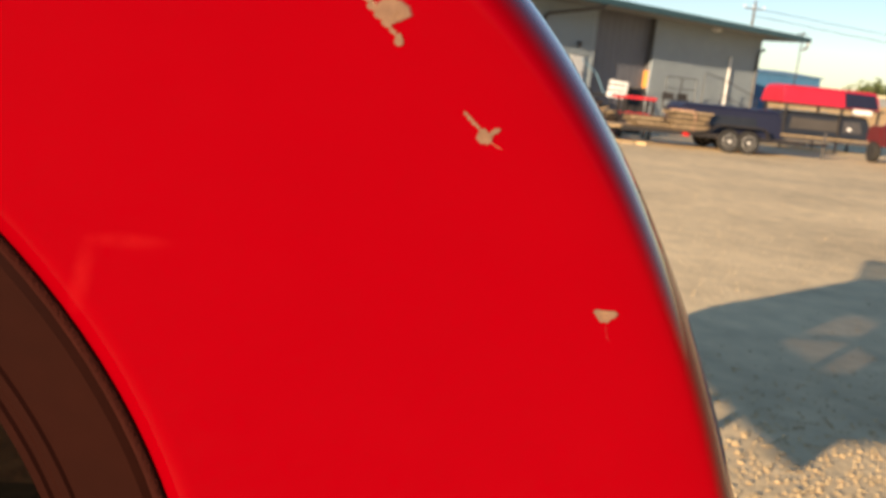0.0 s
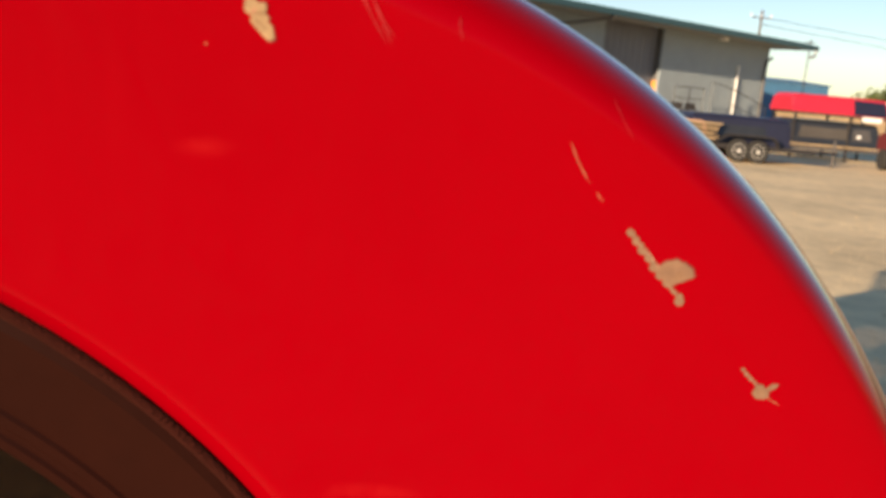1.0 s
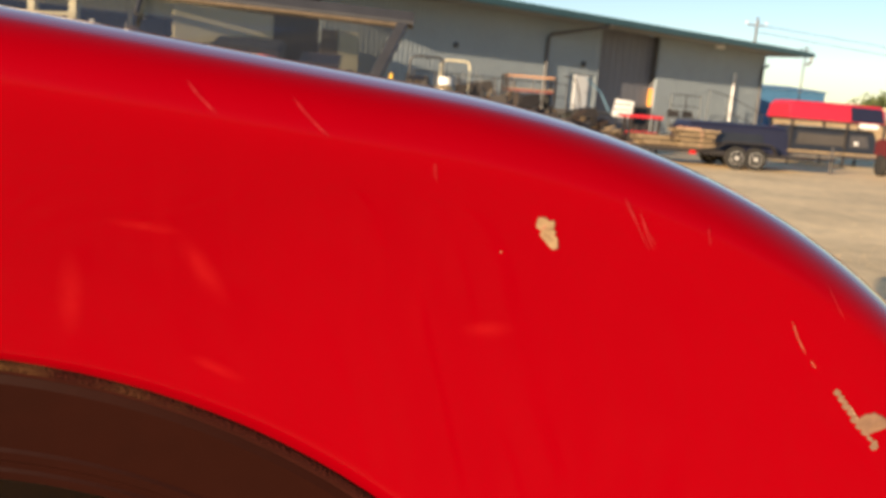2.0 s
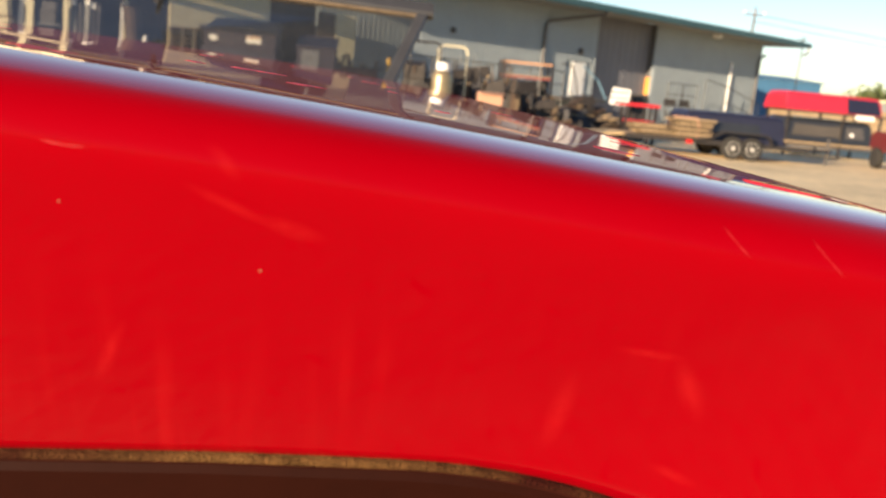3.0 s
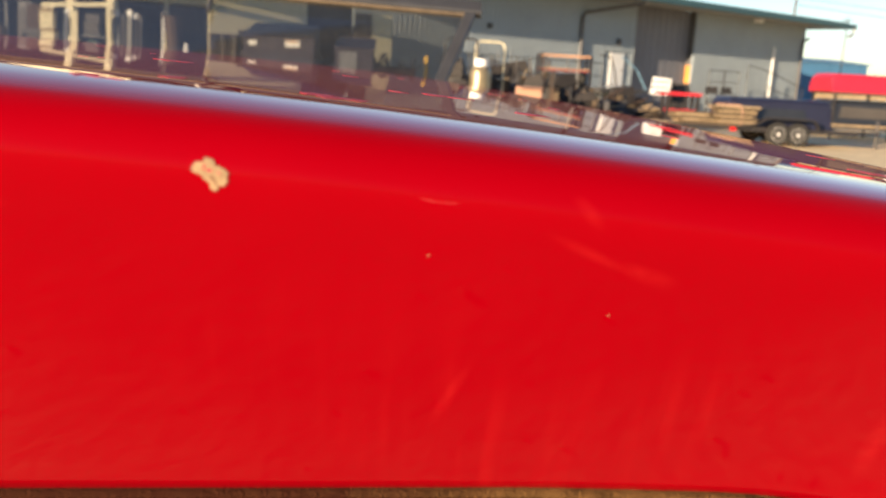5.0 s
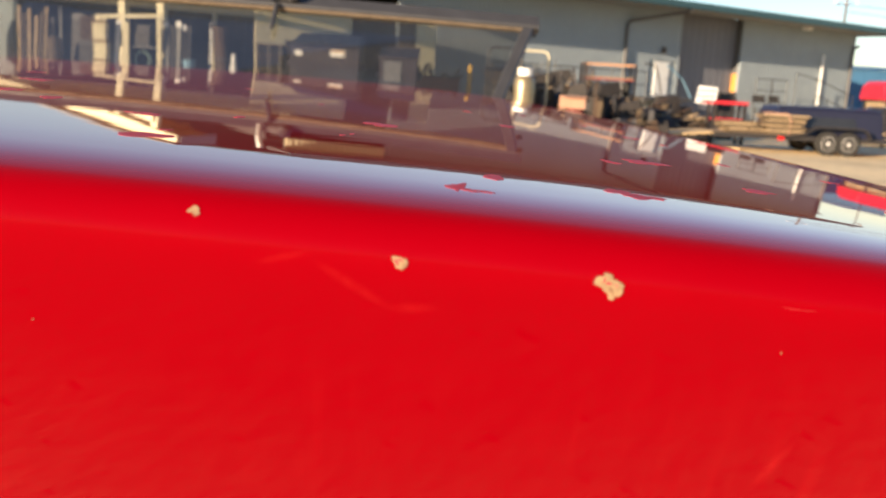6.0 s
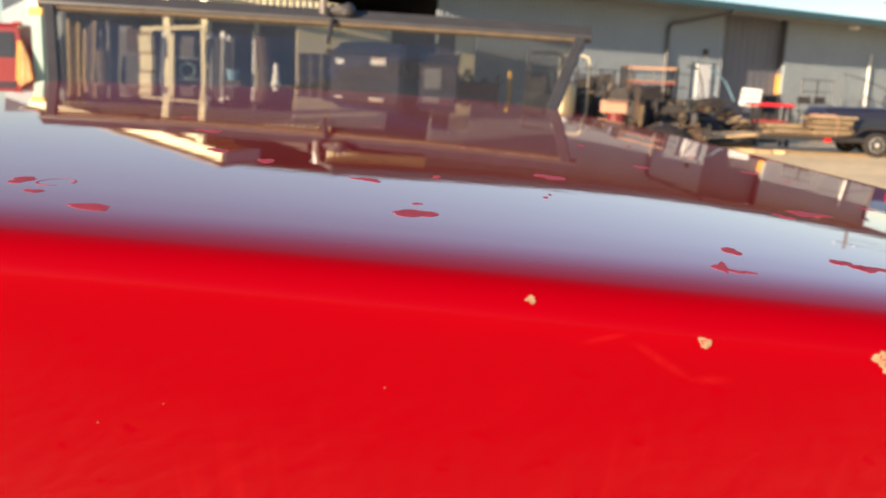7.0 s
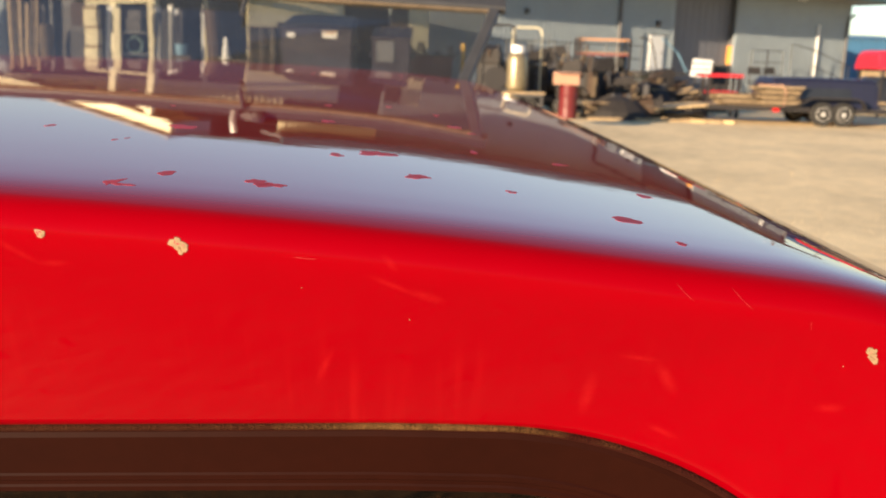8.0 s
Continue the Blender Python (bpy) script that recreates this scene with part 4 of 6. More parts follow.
# entry landing with its stair rail
part("landing", box(-21.0, -1.5, 1.05, -16.9, -0.04, 1.25), GREY, warehouse)
for k in range(6):
    part("tread", box(-21.3 - 0.28 * k, -1.4, 1.05 - 0.18 * (k + 1), -21.0 - 0.28 * k, -0.2, 1.09 - 0.18 * (k + 1)), GREY, warehouse)
# this bar draws the diagonal shadow across the door
part("stair_rail", tube([(-17.0, -1.45, 1.25), (-17.9, -1.45, 2.35), (-19.3, -1.45, 3.1)], 0.05, 6), PALEBLUE, warehouse, "pale blue bar standing for a diagonal shadow on the door")
part("stair_rail", tube([(-19.6, -1.5, 1.2), (-19.9, -1.5, 2.3), (-20.3, -1.5, 3.0), (-21.2, -1.5, 3.1)], 0.05, 6), GREY, warehouse)


def railing(s0, s1, z0, z1, y):
    for z in (z0, (z0 + z1) / 2, z1):
        part("rail", tube([(s0, y, z), (s1, y, z)], 0.03, 6), BLACK, warehouse)
    n = max(2, int((s1 - s0) / 1.3))
    for k in range(n + 1):
        s = s0 + (s1 - s0) * k / n
        part("rail_post", tube([(s, y, 0.0), (s, y, z1)], 0.03, 6), BLACK, warehouse)


railing(-10.8, -7.6, 1.25, 2.7, -1.2)
railing(-33.0, -22.5, 1.2, 2.6, -3.0)
part("stair_rail", tube([(-6.9, -1.3, 1.2), (-6.9, -1.3, 3.2), (-4.6, -1.3, 2.9), (-0.2, -1.3, 1.9), (-0.2, -1.3, 0.0)], 0.035, 6), BLACK, warehouse)
part("stair_rail", tube([(-4.6, -1.3, 2.9), (-4.6, -1.3, 0.6)], 0.03, 6), BLACK, warehouse)
part("stair_rail", tube([(-4.6, -1.3, 1.9), (-0.2, -1.3, 0.9)], 0.03, 6), BLACK, warehouse)

# the open canopy at the near end
canopy = thing("canopy", "open canopy with a cream fascia and cream posts", "canopy", (-9.0, 31.5, 0), -14)
part("fascia", slab([(-8.6, 0, 3.80), (0.0, 0, 5.45), (0.0, 0, 5.92), (-8.6, 0, 4.27)], (0, 0.12, 0)), CREAM, canopy)
part("roof", slab([(-8.8, -0.35, 4.30), (0.15, -0.35, 5.97), (0.15, 2.9, 5.97), (-8.8, 2.9, 4.30)], (0, 0, 0.08)), SOFFIT, canopy)
part("end_fascia", slab([(0.0, 0.13, 5.45), (0.0, 2.8, 5.45), (0.0, 2.8, 5.92), (0.0, 0.13, 5.92)], (0.10, 0, 0)), SOFFIT, canopy)
part("ceiling", slab([(-8.6, 0.15, 3.90), (-0.02, 0.15, 5.55), (-0.02, 2.8, 5.55), (-8.6, 2.8, 3.90)], (0, 0, 0.05)), WOOD, canopy)
for k in range(6):
    x = -7.6 + 1.3 * k
    part("rafter", box(x - 0.05, 0.2, 3.72 + 0.192 * (x + 8.6), x + 0.05, 2.7, 3.90 + 0.192 * (x + 8.6)), WOOD, canopy)
for x in (-2.6, -1.05):
    part("post", box(x - 0.13, 0.125, 0, x + 0.13, 0.4, 5.42 + x * 0.192), CREAM, canopy)
part("beam", slab([(-2.6, 0.02, 4.50), (-1.05, 0.02, 4.79), (-1.05, 0.02, 5.04), (-2.6, 0.02, 4.75)], (0, 0.1, 0)), CREAM, canopy)


# ---------------------------------------------------------------- the yard
def wheel(parent, x, y, z, r=0.36, w=0.20, rim_mat=None):
    """A wheel on an axle along y."""
    t = part("wheel", lathe([(r * 0.62, -w / 2), (r * 0.93, -w / 2), (r, -w / 2 + 0.03), (r, w / 2 - 0.03), (r * 0.93, w / 2), (r * 0.62, w / 2)], 28, "y", (x, y, z)), TYRE, parent, smooth=False)
    rim = part("rim", lathe([(r * 0.62, -w / 2 + 0.005), (r * 0.56, -w / 2 - 0.006), (r * 0.50, -w / 2 + 0.03), (r * 0.20, -w / 2 + 0.02), (r * 0.18, -w / 2 - 0.012), (0.01, -w / 2 - 0.012)], 24, "y", (x, y, z)), rim_mat or RIMPAINT, t, "pale steel rim")
    return t


def cap_body(length, width, height, mat, name_parts, parent, z=0.0, inset=0.14):
    """A second-hand truck cap lying lengthwise: tapering body with side windows."""
    def ring(x, k):
        w, ww = width / 2, width / 2 - inset
        h = height * k
        return [(x, -w, z), (x, -w + 0.01, z + 0.05), (x, -ww - 0.02, z + h * 0.86), (x, -ww + 0.08, z + h * 0.98), (x, 0, z + h), (x, ww - 0.08, z + h * 0.98), (x, ww + 0.02, z + h * 0.86), (x, w - 0.01, z + 0.05), (x, w, z)]
    xs = [-length / 2, -length / 2 + 0.10, -length / 2 + 0.16, 0, length / 2 - 0.25, length / 2 - 0.08, length / 2]
    ks = [0.80, 0.97, 1.0, 1.02, 1.0, 0.96, 0.78]
    return part("body", loft([ring(x, k) for x, k in zip(xs, ks)]), mat, parent)


# the flat trailer with its load
trailer = thing("flat_trailer", "black tandem-axle flat trailer with a plank deck", "trailer", (11.6, 27.9, 0))
part("side_beam", box(-3.0, -1.05, 0.42, 3.1, -0.95, 0.56), BLACK, trailer)
part("side_beam", box(-3.0, 0.95, 0.42, 3.1, 1.05, 0.56), BLACK, trailer)
for k in range(14):
    part("deck_plank", box(-3.0 + k * 0.43, -0.94, 0.50, -2.59 + k * 0.43, 0.94, 0.55), WOOD, trailer)
part("ramp", slab([(-3.05, -0.95, 0.50), (-4.6, -0.95, 0.34), (-4.6, 0.95, 0.34), (-3.05, 0.95, 0.50)], (0, 0, 0.05)), PINE, trailer, "lowered plank ramp")
for x in (0.50, 1.14):
    wheel(trailer, x, -1.05, 0.37, 0.365, 0.20)
    wheel(trailer, x, 1.05, 0.37, 0.365, 0.20)
# one pressed steel fender over both wheels, its skirt swept down along the deck
arch = [(-0.95, 0.56), (-0.55, 0.60), (-0.20, 0.70), (0.02, 0.84), (0.16, 0.88), (1.48, 0.88), (1.62, 0.84), (1.74, 0.70), (1.80, 0.56)]
for sy in (-1, 1):
    part("fender", loft([[(x, sy * 1.21, z), (x, sy * 1.21, z - 0.05), (x, sy * 1.18, z - 0.05), (x, sy * 1.18, z - 0.02), (x, sy * 0.96, z - 0.02), (x, sy * 0.96, z)] for x, z in arch]), BLACK, trailer)
part("tail_light", box(-1.05, -1.10, 0.40, -0.85, -1.05, 0.52, 0.01), LIGHTRED, trailer, "red marker light")
part("tongue", tube([(3.1, -0.5, 0.48), (4.4, 0, 0.48), (3.1, 0.5, 0.48)], 0.05, 6), BLACK, trailer)
part("jack_stand", tube([(4.3, 0, 0.0), (4.3, 0, 0.9)], 0.04, 8), GREY, trailer)

navy_cap = thing("truck_cap", "dark navy fibreglass truck cap resting on the trailer", "truck cap", (12.25, 28.0, 0.555), group="caps for sale")
cap_body(3.4, 1.75, 0.90, NAVY, "", navy_cap)
part("rear_window", slab([(1.66, -0.60, 0.16), (1.66, 0.60, 0.16), (1.60, 0.52, 0.62), (1.60, -0.52, 0.62)], (0.02, 0, 0)), BLACKCAP, navy_cap)
part("red_reflector", slab([(1.40, -0.80, 0.20), (1.68, -0.74, 0.24), (1.64, -0.66, 0.55), (1.38, -0.74, 0.50)], (0, -0.015, 0)), LIGHTRED, navy_cap, "red lens panel")
part("side_window", slab([(-1.2, -0.842, 0.24), (0.9, -0.842, 0.24), (0.8, -0.78, 0.60), (-1.1, -0.78, 0.60)], (0, -0.012, 0)), BLACKCAP, navy_cap)

rnd = random.Random(4)
for sx, sy, rows, tag in ((9.75, 27.45, 7, "low fanned stack of weathered boards on the trailer"), (10.75, 27.3, 12, "tall stack of weathered boards on the trailer deck")):
    stack = thing("board_stack", tag, "boards", (sx, sy, 0.555), group="board stacks")
    for k in range(rows * 2):
        L, z = rnd.uniform(1.0, 1.35), 0.052 * (k // 2)
        b = part("board", box(-L / 2, -0.20, 0, L / 2, 0.20, 0.047), (OLDWOOD, OLDWOOD, WOOD)[k % 3], stack)
        b.location, b.rotation_euler = (rnd.uniform(-0.08, 0.08) - (0.03 * k if rows < 9 else 0), (-0.28 if k % 2 else 0.22) + rnd.uniform(-0.03, 0.03), z), (0, 0, rnd.uniform(-0.05, 0.05))
part("strap", tube([(0.10, -0.53, 0.0), (0.13, -0.53, 0.45), (0.05, -0.50, 0.65), (-0.3, -0.2, 0.645), (-0.5, 0.1, 0.64)], 0.018, 6), CARD, stack, "faded pink strap")

# the rack of two caps
rack = thing("cap_rack", "tall steel rack made for two truck caps", "rack", (18.7, 33.9, 0))
for x in (-1.75, 0.55, 2.1):
    for y in (-0.9, 0.9):
        part("post", box(x - 0.04, y - 0.04, 0, x + 0.04, y + 0.04, 1.76), BLACK, rack)
for y in (-0.9, 0.9):
    part("beam", box(-1.9, y - 0.05, 1.70, 2.3, y + 0.05, 1.78), BLACK, rack)
    part("timber", box(-2.1, y - 0.05, 0.49, 2.3, y + 0.05, 0.56), WOOD, rack)
part("lower_beam", box(-1.9, -0.85, 0.36, 2.3, 0.85, 0.46), GREY, rack)
red_cap = thing("truck_cap", "faded red truck cap on top of the rack", "truck cap", (18.75, 33.9, 1.785), group="caps for sale")
cap_body(4.0, 1.95, 0.70, REDCAP, "", red_cap, inset=0.20)
part("rear_window", slab([(1.98, -0.80, 0.04), (1.98, 0.80, 0.04), (1.86, 0.66, 0.54), (1.86, -0.66, 0.54)], (0.02, 0, 0)), NAVY, red_cap, "dark rear window")
part("side_panel", slab([(0.55, -0.985, 0.03), (1.96, -0.985, 0.03), (1.84, -0.80, 0.58), (0.55, -0.80, 0.60)], (0, -0.015, 0)), NAVY, red_cap, "dark tinted side window")
black_cap = thing("truck_cap", "glossy black truck cap on the rack's lower beams", "truck cap", (18.7, 33.9, 0.565), group="caps for sale")
cap_body(3.7, 1.85, 0.95, BLACKCAP, "", black_cap)
part("side_window", slab([(-1.5, -0.895, 0.25), (0.6, -0.895, 0.25), (0.5, -0.81, 0.70), (-1.4, -0.81, 0.70)], (0, -0.012, 0)), DARK, black_cap)
part("side_window", slab([(0.75, -0.895, 0.25), (1.55, -0.895, 0.25), (1.45, -0.81, 0.70), (0.75, -0.81, 0.70)], (0, -0.012, 0)), GREY, black_cap)
part("price_label", box(0.9, -0.93, 0.34, 1.06, -0.925, 0.46), WHITE, black_cap, "small white label")
part("white_panel", box(0.95, -1.02, 1.02, 1.75, -1.0, 1.20), WHITE, black_cap, "white board propped on it")


def pickup(at, turn, mat, label):
    p = thing("pickup_truck", label, "pickup truck", at, turn)
    part("bed", box(-2.7, -0.95, 0.60, -0.6, 0.95, 1.38, 0.05), mat, p)
    part("bed_floor", box(-2.6, -0.8, 1.381, -0.7, 0.8, 1.384), BLACK, p)
    part("tailgate", box(-2.76, -0.82, 0.72, -2.70, 0.82, 1.40, 0.02), mat, p)
    part("tailgate_handle", box(-2.79, -0.12, 1.18, -2.76, 0.12, 1.26, 0.01), BLACK, p)
    part("cab", loft([[(-0.6, -0.95, 0.6), (-0.6, 0.95, 0.6), (-0.6, 0.93, 1.35), (-0.55, 0.75, 1.88), (-0.55, -0.75, 1.88), (-0.6, -0.93, 1.35)], [(0.5, -0.95, 0.6), (0.5, 0.95, 0.6), (0.5, 0.93, 1.35), (0.4, 0.75, 1.92), (0.4, -0.75, 1.92), (0.5, -0.93, 1.35)], [(1.25, -0.95, 0.6), (1.25, 0.95, 0.6), (1.25, 0.93, 1.32), (1.2, 0.9, 1.34), (1.2, -0.9, 1.34), (1.25, -0.93, 1.32)]]), mat, p)
    part("hood", box(1.25, -0.93, 0.62, 2.5, 0.93, 1.28, 0.08), mat, p)
    part("rear_glass", box(-0.605, -0.66, 1.42, -0.60, 0.66, 1.78), BLACKCAP, p)
    part("bumper", box(-2.98, -0.92, 0.48, -2.78, 0.92, 0.66, 0.02), SILVER, p, "dented chrome bumper")
    part("hitch", tube([(-3.0, 0, 0.50), (-3.2, 0, 0.50), (-3.2, 0, 0.58)], 0.04), SILVER, p)
    for y in (-0.88, 0.88):
        part("tail_lamp", box(-2.775, y - 0.06, 0.88, -2.70, y + 0.06, 1.32, 0.01), LIGHTRED, p)
    for x in (-1.75, 1.75):
        for y in (-0.88, 0.88):
            wheel(p, x, y, 0.37, 0.37, 0.24, WHITE)
    part("plate_bar", box(-2.99, -0.16, 0.52, -2.985, 0.16, 0.62), WHITE, p)
    return p


pickup((19.0, 27.2, 0), 80, MAROON, "maroon pickup truck parked with its tailgate outwards")

# scrap, tables and frames by the warehouse
sign = thing("sign_board", "white sign board with rows of dark pictures", "sign", (9.80, 32.0, 0))
part("board", slab([(-0.40, 0.0, 1.33), (0.34, 0.05, 1.27), (0.42, 0.12, 1.90), (-0.30, 0.07, 1.95)], (0, 0.03, 0)), WHITE, sign)
for r in range(2):
    for c in range(4):
        x, z = -0.26 + c * 0.165 + r * -0.02, 1.78 - r * 0.20
        part("picture", box(x - 0.05, 0.035 - 0.02 * r, z - 0.035, x + 0.05, 0.05 - 0.02 * r, z + 0.035), GREY, sign)
for r in range(3):
    part("text_bar", box(-0.24, 0.0, 1.43 - 0.04 * r, 0.18, 0.012, 1.445 - 0.04 * r), GREY, sign)
for x in (-0.2, 0.2):
    part("leg", tube([(x, 0.14, 0), (x, 0.10, 1.4)], 0.02, 6), GREY, sign)

red_bench = thing("sawhorse", "red-painted steel sawhorse beside the sign", "sawhorse", (10.0, 30.2, 0))
for x in (-0.55, 0.5):
    for y in (-0.3, 0.3):
        part("leg", box(x - 0.05, y - 0.05, 0, x + 0.05, y + 0.05, 1.36), BLACK, red_bench)
for y in (-0.3, 0.3):
    part("bar", box(-0.8, y - 0.045, 1.36, 0.62, y + 0.045, 1.46), REDSTEEL, red_bench)
    part("bar", box(-0.5, y - 0.04, 0.80, 0.45, y + 0.04, 0.88), REDSTEEL, red_bench)
tool_box = thing("tool_chest", "black tool chest on the ground", "tool chest", (10.9, 33.2, 0))
part("body", box(-0.3, -0.3, 0, 0.3, 0.3, 1.70, 0.03), BLACK, tool_box)
part("lid", box(-0.31, -0.31, 1.70, 0.31, 0.31, 1.78, 0.02), GREY, tool_box)

pile = thing("scrap_pile", "tangled pile of broken boards and scrap", "scrap", (7.6, 30.5, 0))
rnd = random.Random(9)
for k in range(70):
    L = rnd.uniform(0.6, 1.7)
    b = part("board", box(-L / 2, -0.06, -0.015, L / 2, 0.06, 0.015), (OLDWOOD, WOOD, SCRAPBROWN, GREY, SCRAPDARK)[k % 5], pile)
    u = rnd.uniform(-1, 1)
    b.location = (u * 0.95, rnd.uniform(-0.5, 0.5), 0.15 + rnd.uniform(0.0, 1.12) * (1 - 0.55 * abs(u)))
    b.rotation_euler = (rnd.uniform(-0.3, 0.3), rnd.uniform(-0.45, 0.45), rnd.uniform(-0.7, 0.7))
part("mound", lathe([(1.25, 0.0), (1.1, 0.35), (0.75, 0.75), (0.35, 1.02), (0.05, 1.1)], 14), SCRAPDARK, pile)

for hx, hy, wide, tall, seed in ((5.9, 27.6, 1.15, 0.85, 61), (8.9, 30.9, 0.9, 1.0, 62)):
    heap = thing("scrap_pile", "low heap of bent sheet metal and broken boards", "scrap", (hx, hy, 0), group="scrap heaps")
    rnd = random.Random(seed)
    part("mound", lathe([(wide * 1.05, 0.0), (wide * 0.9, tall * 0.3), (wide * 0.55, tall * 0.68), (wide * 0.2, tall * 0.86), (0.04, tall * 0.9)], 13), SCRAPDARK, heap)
    for k in range(46):
        u, L = rnd.uniform(-1, 1), rnd.uniform(0.4, 1.3)
        b = part("board", box(-L / 2, -0.05, -0.014, L / 2, 0.05, 0.014), (OLDWOOD, SCRAPBROWN, WOOD, SCRAPDARK)[k % 4], heap)
        b.location = (u * wide * 0.8, rnd.uniform(-0.6, 0.5), 0.08 + rnd.uniform(0.1, 1.0) * tall * (1 - 0.6 * abs(u)))
        b.rotation_euler = (rnd.uniform(-0.4, 0.4), rnd.uniform(-0.5, 0.5), rnd.uniform(-0.8, 0.8))
    for k in range(6):
        u = rnd.uniform(-0.8, 0.8) * wide
        part("sheet", slab([(u, -0.4, 0.2), (u + 0.5, -0.45, 0.25), (u + 0.42, -0.2, 0.2 + tall * 0.7), (u + 0.05, -0.25, 0.1 + tall * 0.6)], (0, 0.012, 0)), (SCRAPDARK, SCRAPBROWN, GREY)[k % 3], heap)

crate = thing("cardboard_box", "worn pinkish cardboard box on a dark drum", "box", (4.15, 27.0, 1.02))
part("carton", box(-0.37, -0.25, 0, 0.37, 0.25, 0.38, 0.01), CARD, crate)
part("flap", slab([(-0.37, -0.25, 0.38), (0.37, -0.25, 0.38), (0.40, -0.40, 0.34), (-0.36, -0.40, 0.34)], (0, 0, 0.008)), CARD, crate)
drum = thing("steel_drum", "dark maroon steel drum", "drum", (4.25, 27.0, 0))
part("barrel", lathe([(0.27, 0), (0.29, 0.02), (0.28, 0.33), (0.295, 0.35), (0.28, 0.37), (0.28, 0.65), (0.295, 0.67), (0.28, 0.69), (0.29, 1.0), (0.27, 1.015)], 24), MAROON, drum)

bench = thing("work_bench", "low steel work bench with a plank top", "bench", (2.30, 22.1, 0))
for k in range(4):
    part("plank", box(-1.0, -0.40 + 0.2 * k, 0.91, 0.55, -0.21 + 0.2 * k, 0.955, 0.004), WOOD, bench)
part("rail", box(-0.95, -0.36, 0.84, 0.50, -0.32, 0.91), GREY, bench)
part("rail", box(-0.95, 0.32, 0.84, 0.50, 0.36, 0.91), GREY, bench)
for x in (-0.92, 0.47):
    for y in (-0.34, 0.34):
        part("leg", box(x - 0.03, y - 0.03, 0, x + 0.03, y + 0.03, 0.84), GREY, bench)
cyl = thing("gas_cylinder", "dented silver gas cylinder with a collar", "gas cylinder", (2.15, 22.0, 0.96))
part("body", lathe([(0.20, 0), (0.25, 0.05), (0.26, 0.12), (0.26, 0.78), (0.22, 0.92), (0.08, 0.98), (0.01, 0.99)], 28), CYLINDER, cyl, smooth=True)
part("collar", lathe([(0.17, 0.93), (0.175, 1.12), (0.16, 1.12), (0.155, 0.93)], 20), WHITE, cyl, "white collar")
part("valve", lathe([(0.03, 0.96), (0.03, 1.06), (0.05, 1.07), (0.05, 1.11)], 12), YELLOW, cyl, "brass valve")
wheel_toy = thing("hose_reel", "black hose reel on the bench", "hose reel", (1.62, 22.0, 0.96))
part("reel", lathe([(0.30, -0.06), (0.30, -0.04), (0.12, -0.04), (0.12, 0.04), (0.30, 0.04), (0.30, 0.06)], 24, "y", (0, 0, 0.30)), BLACK, wheel_toy)
part("hose", tube([(0.24 * math.cos(a / 4), -0.03 + 0.003 * a, 0.30 + 0.24 * math.sin(a / 4)) for a in range(25)], 0.018, 6), GREY, wheel_toy)


def hoop(x0, x1, y, z0, z1, mat, parent, r=0.035):
    c = 0.18
    pts = [(x0, y, z0), (x0, y, z1 - c), (x0 + 0.06, y, z1 - 0.05), (x0 + c, y, z1), (x1 - c, y, z1), (x1 - 0.06, y, z1 - 0.05), (x1, y, z1 - c), (x1, y, z0)]
    return part("hoop", tube(pts, r, 8), mat, parent)


cage = thing("tube_frame", "bent steel tube frame of a stripped buggy", "frame", (2.45, 29.5, 0))
hoop(-0.85, 0.25, -0.5, 0.5, 2.80, BLACK, cage)
hoop(0.25, 1.25, 0.5, 0.5, 2.78, CREAM, cage, 0.028)
for x, z in ((-0.3, 2.79), (0.2, 2.76), (-0.3, 1.2), (0.3, 1.2)):
    part("brace", tube([(x, -0.5, z), (x + 0.1, 0.5, z)], 0.03, 6), BLACK, cage)
part("seat", box(-0.5, -0.35, 0.9, 0.25, 0.4, 1.55, 0.08), BLACK, cage)
part("floor_pan", box(-0.9, -0.55, 0.45, 0.8, 0.55, 0.60), BLACK, cage)
for x in (-0.8, 0.75):
    wheel(cage, x, -0.6, 0.30, 0.30, 0.22, GREY)
    wheel(cage, x, 0.6, 0.30, 0.30, 0.22, GREY)
for x in (1.0,):
    post = thing("bollard", "yellow steel bollard on a plate", "bollard", (x, 28.5, 0), group="yellow bollards")
    part("pipe", lathe([(0.065, 0), (0.065, 2.10), (0.05, 2.16), (0.01, 2.18)], 16), YELLOW, post)
    part("base_plate", box(-0.14, -0.14, 0, 0.14, 0.14, 0.02), YELLOW, post)

shelf = thing("storage_rack", "low steel storage rack with red beams", "rack", (7.9, 40.5, 0))
for x in (-1.3, 1.0):
    for y in (-0.5, 0.5):
        part("upright", box(x - 0.05, y - 0.05, 0, x + 0.05, y + 0.05, 2.75), BLACK, shelf)
for z, m in ((2.05, RUSTRED), (1.20, BLACK), (2.70, PALEORANGE)):
    for y in (-0.5, 0.5):
        part("beam", box(-1.3, y - 0.03, z - 0.035, 1.0, y + 0.03, z + 0.035), m, shelf)
part("shelf_board", box(-1.25, -0.5, 1.26, 0.95, 0.5, 1.30), WOOD, shelf)
part("shelf_board", box(-1.25, -0.5, 2.11, 0.95, 0.5, 2.15), WOOD, shelf)
for k in range(5):
    tr = thing("spare_tyre", "worn black tyre stored on the rack", "tyre", (6.95 + 0.42 * k, 40.5, 1.305), group="tyres on the rack")
    part("tread", lathe([(0.20, -0.09), (0.30, -0.10), (0.33, -0.05), (0.33, 0.05), (0.30, 0.10), (0.20, 0.09)], 20, "x", (0, 0, 0.33)), TYRE, tr)

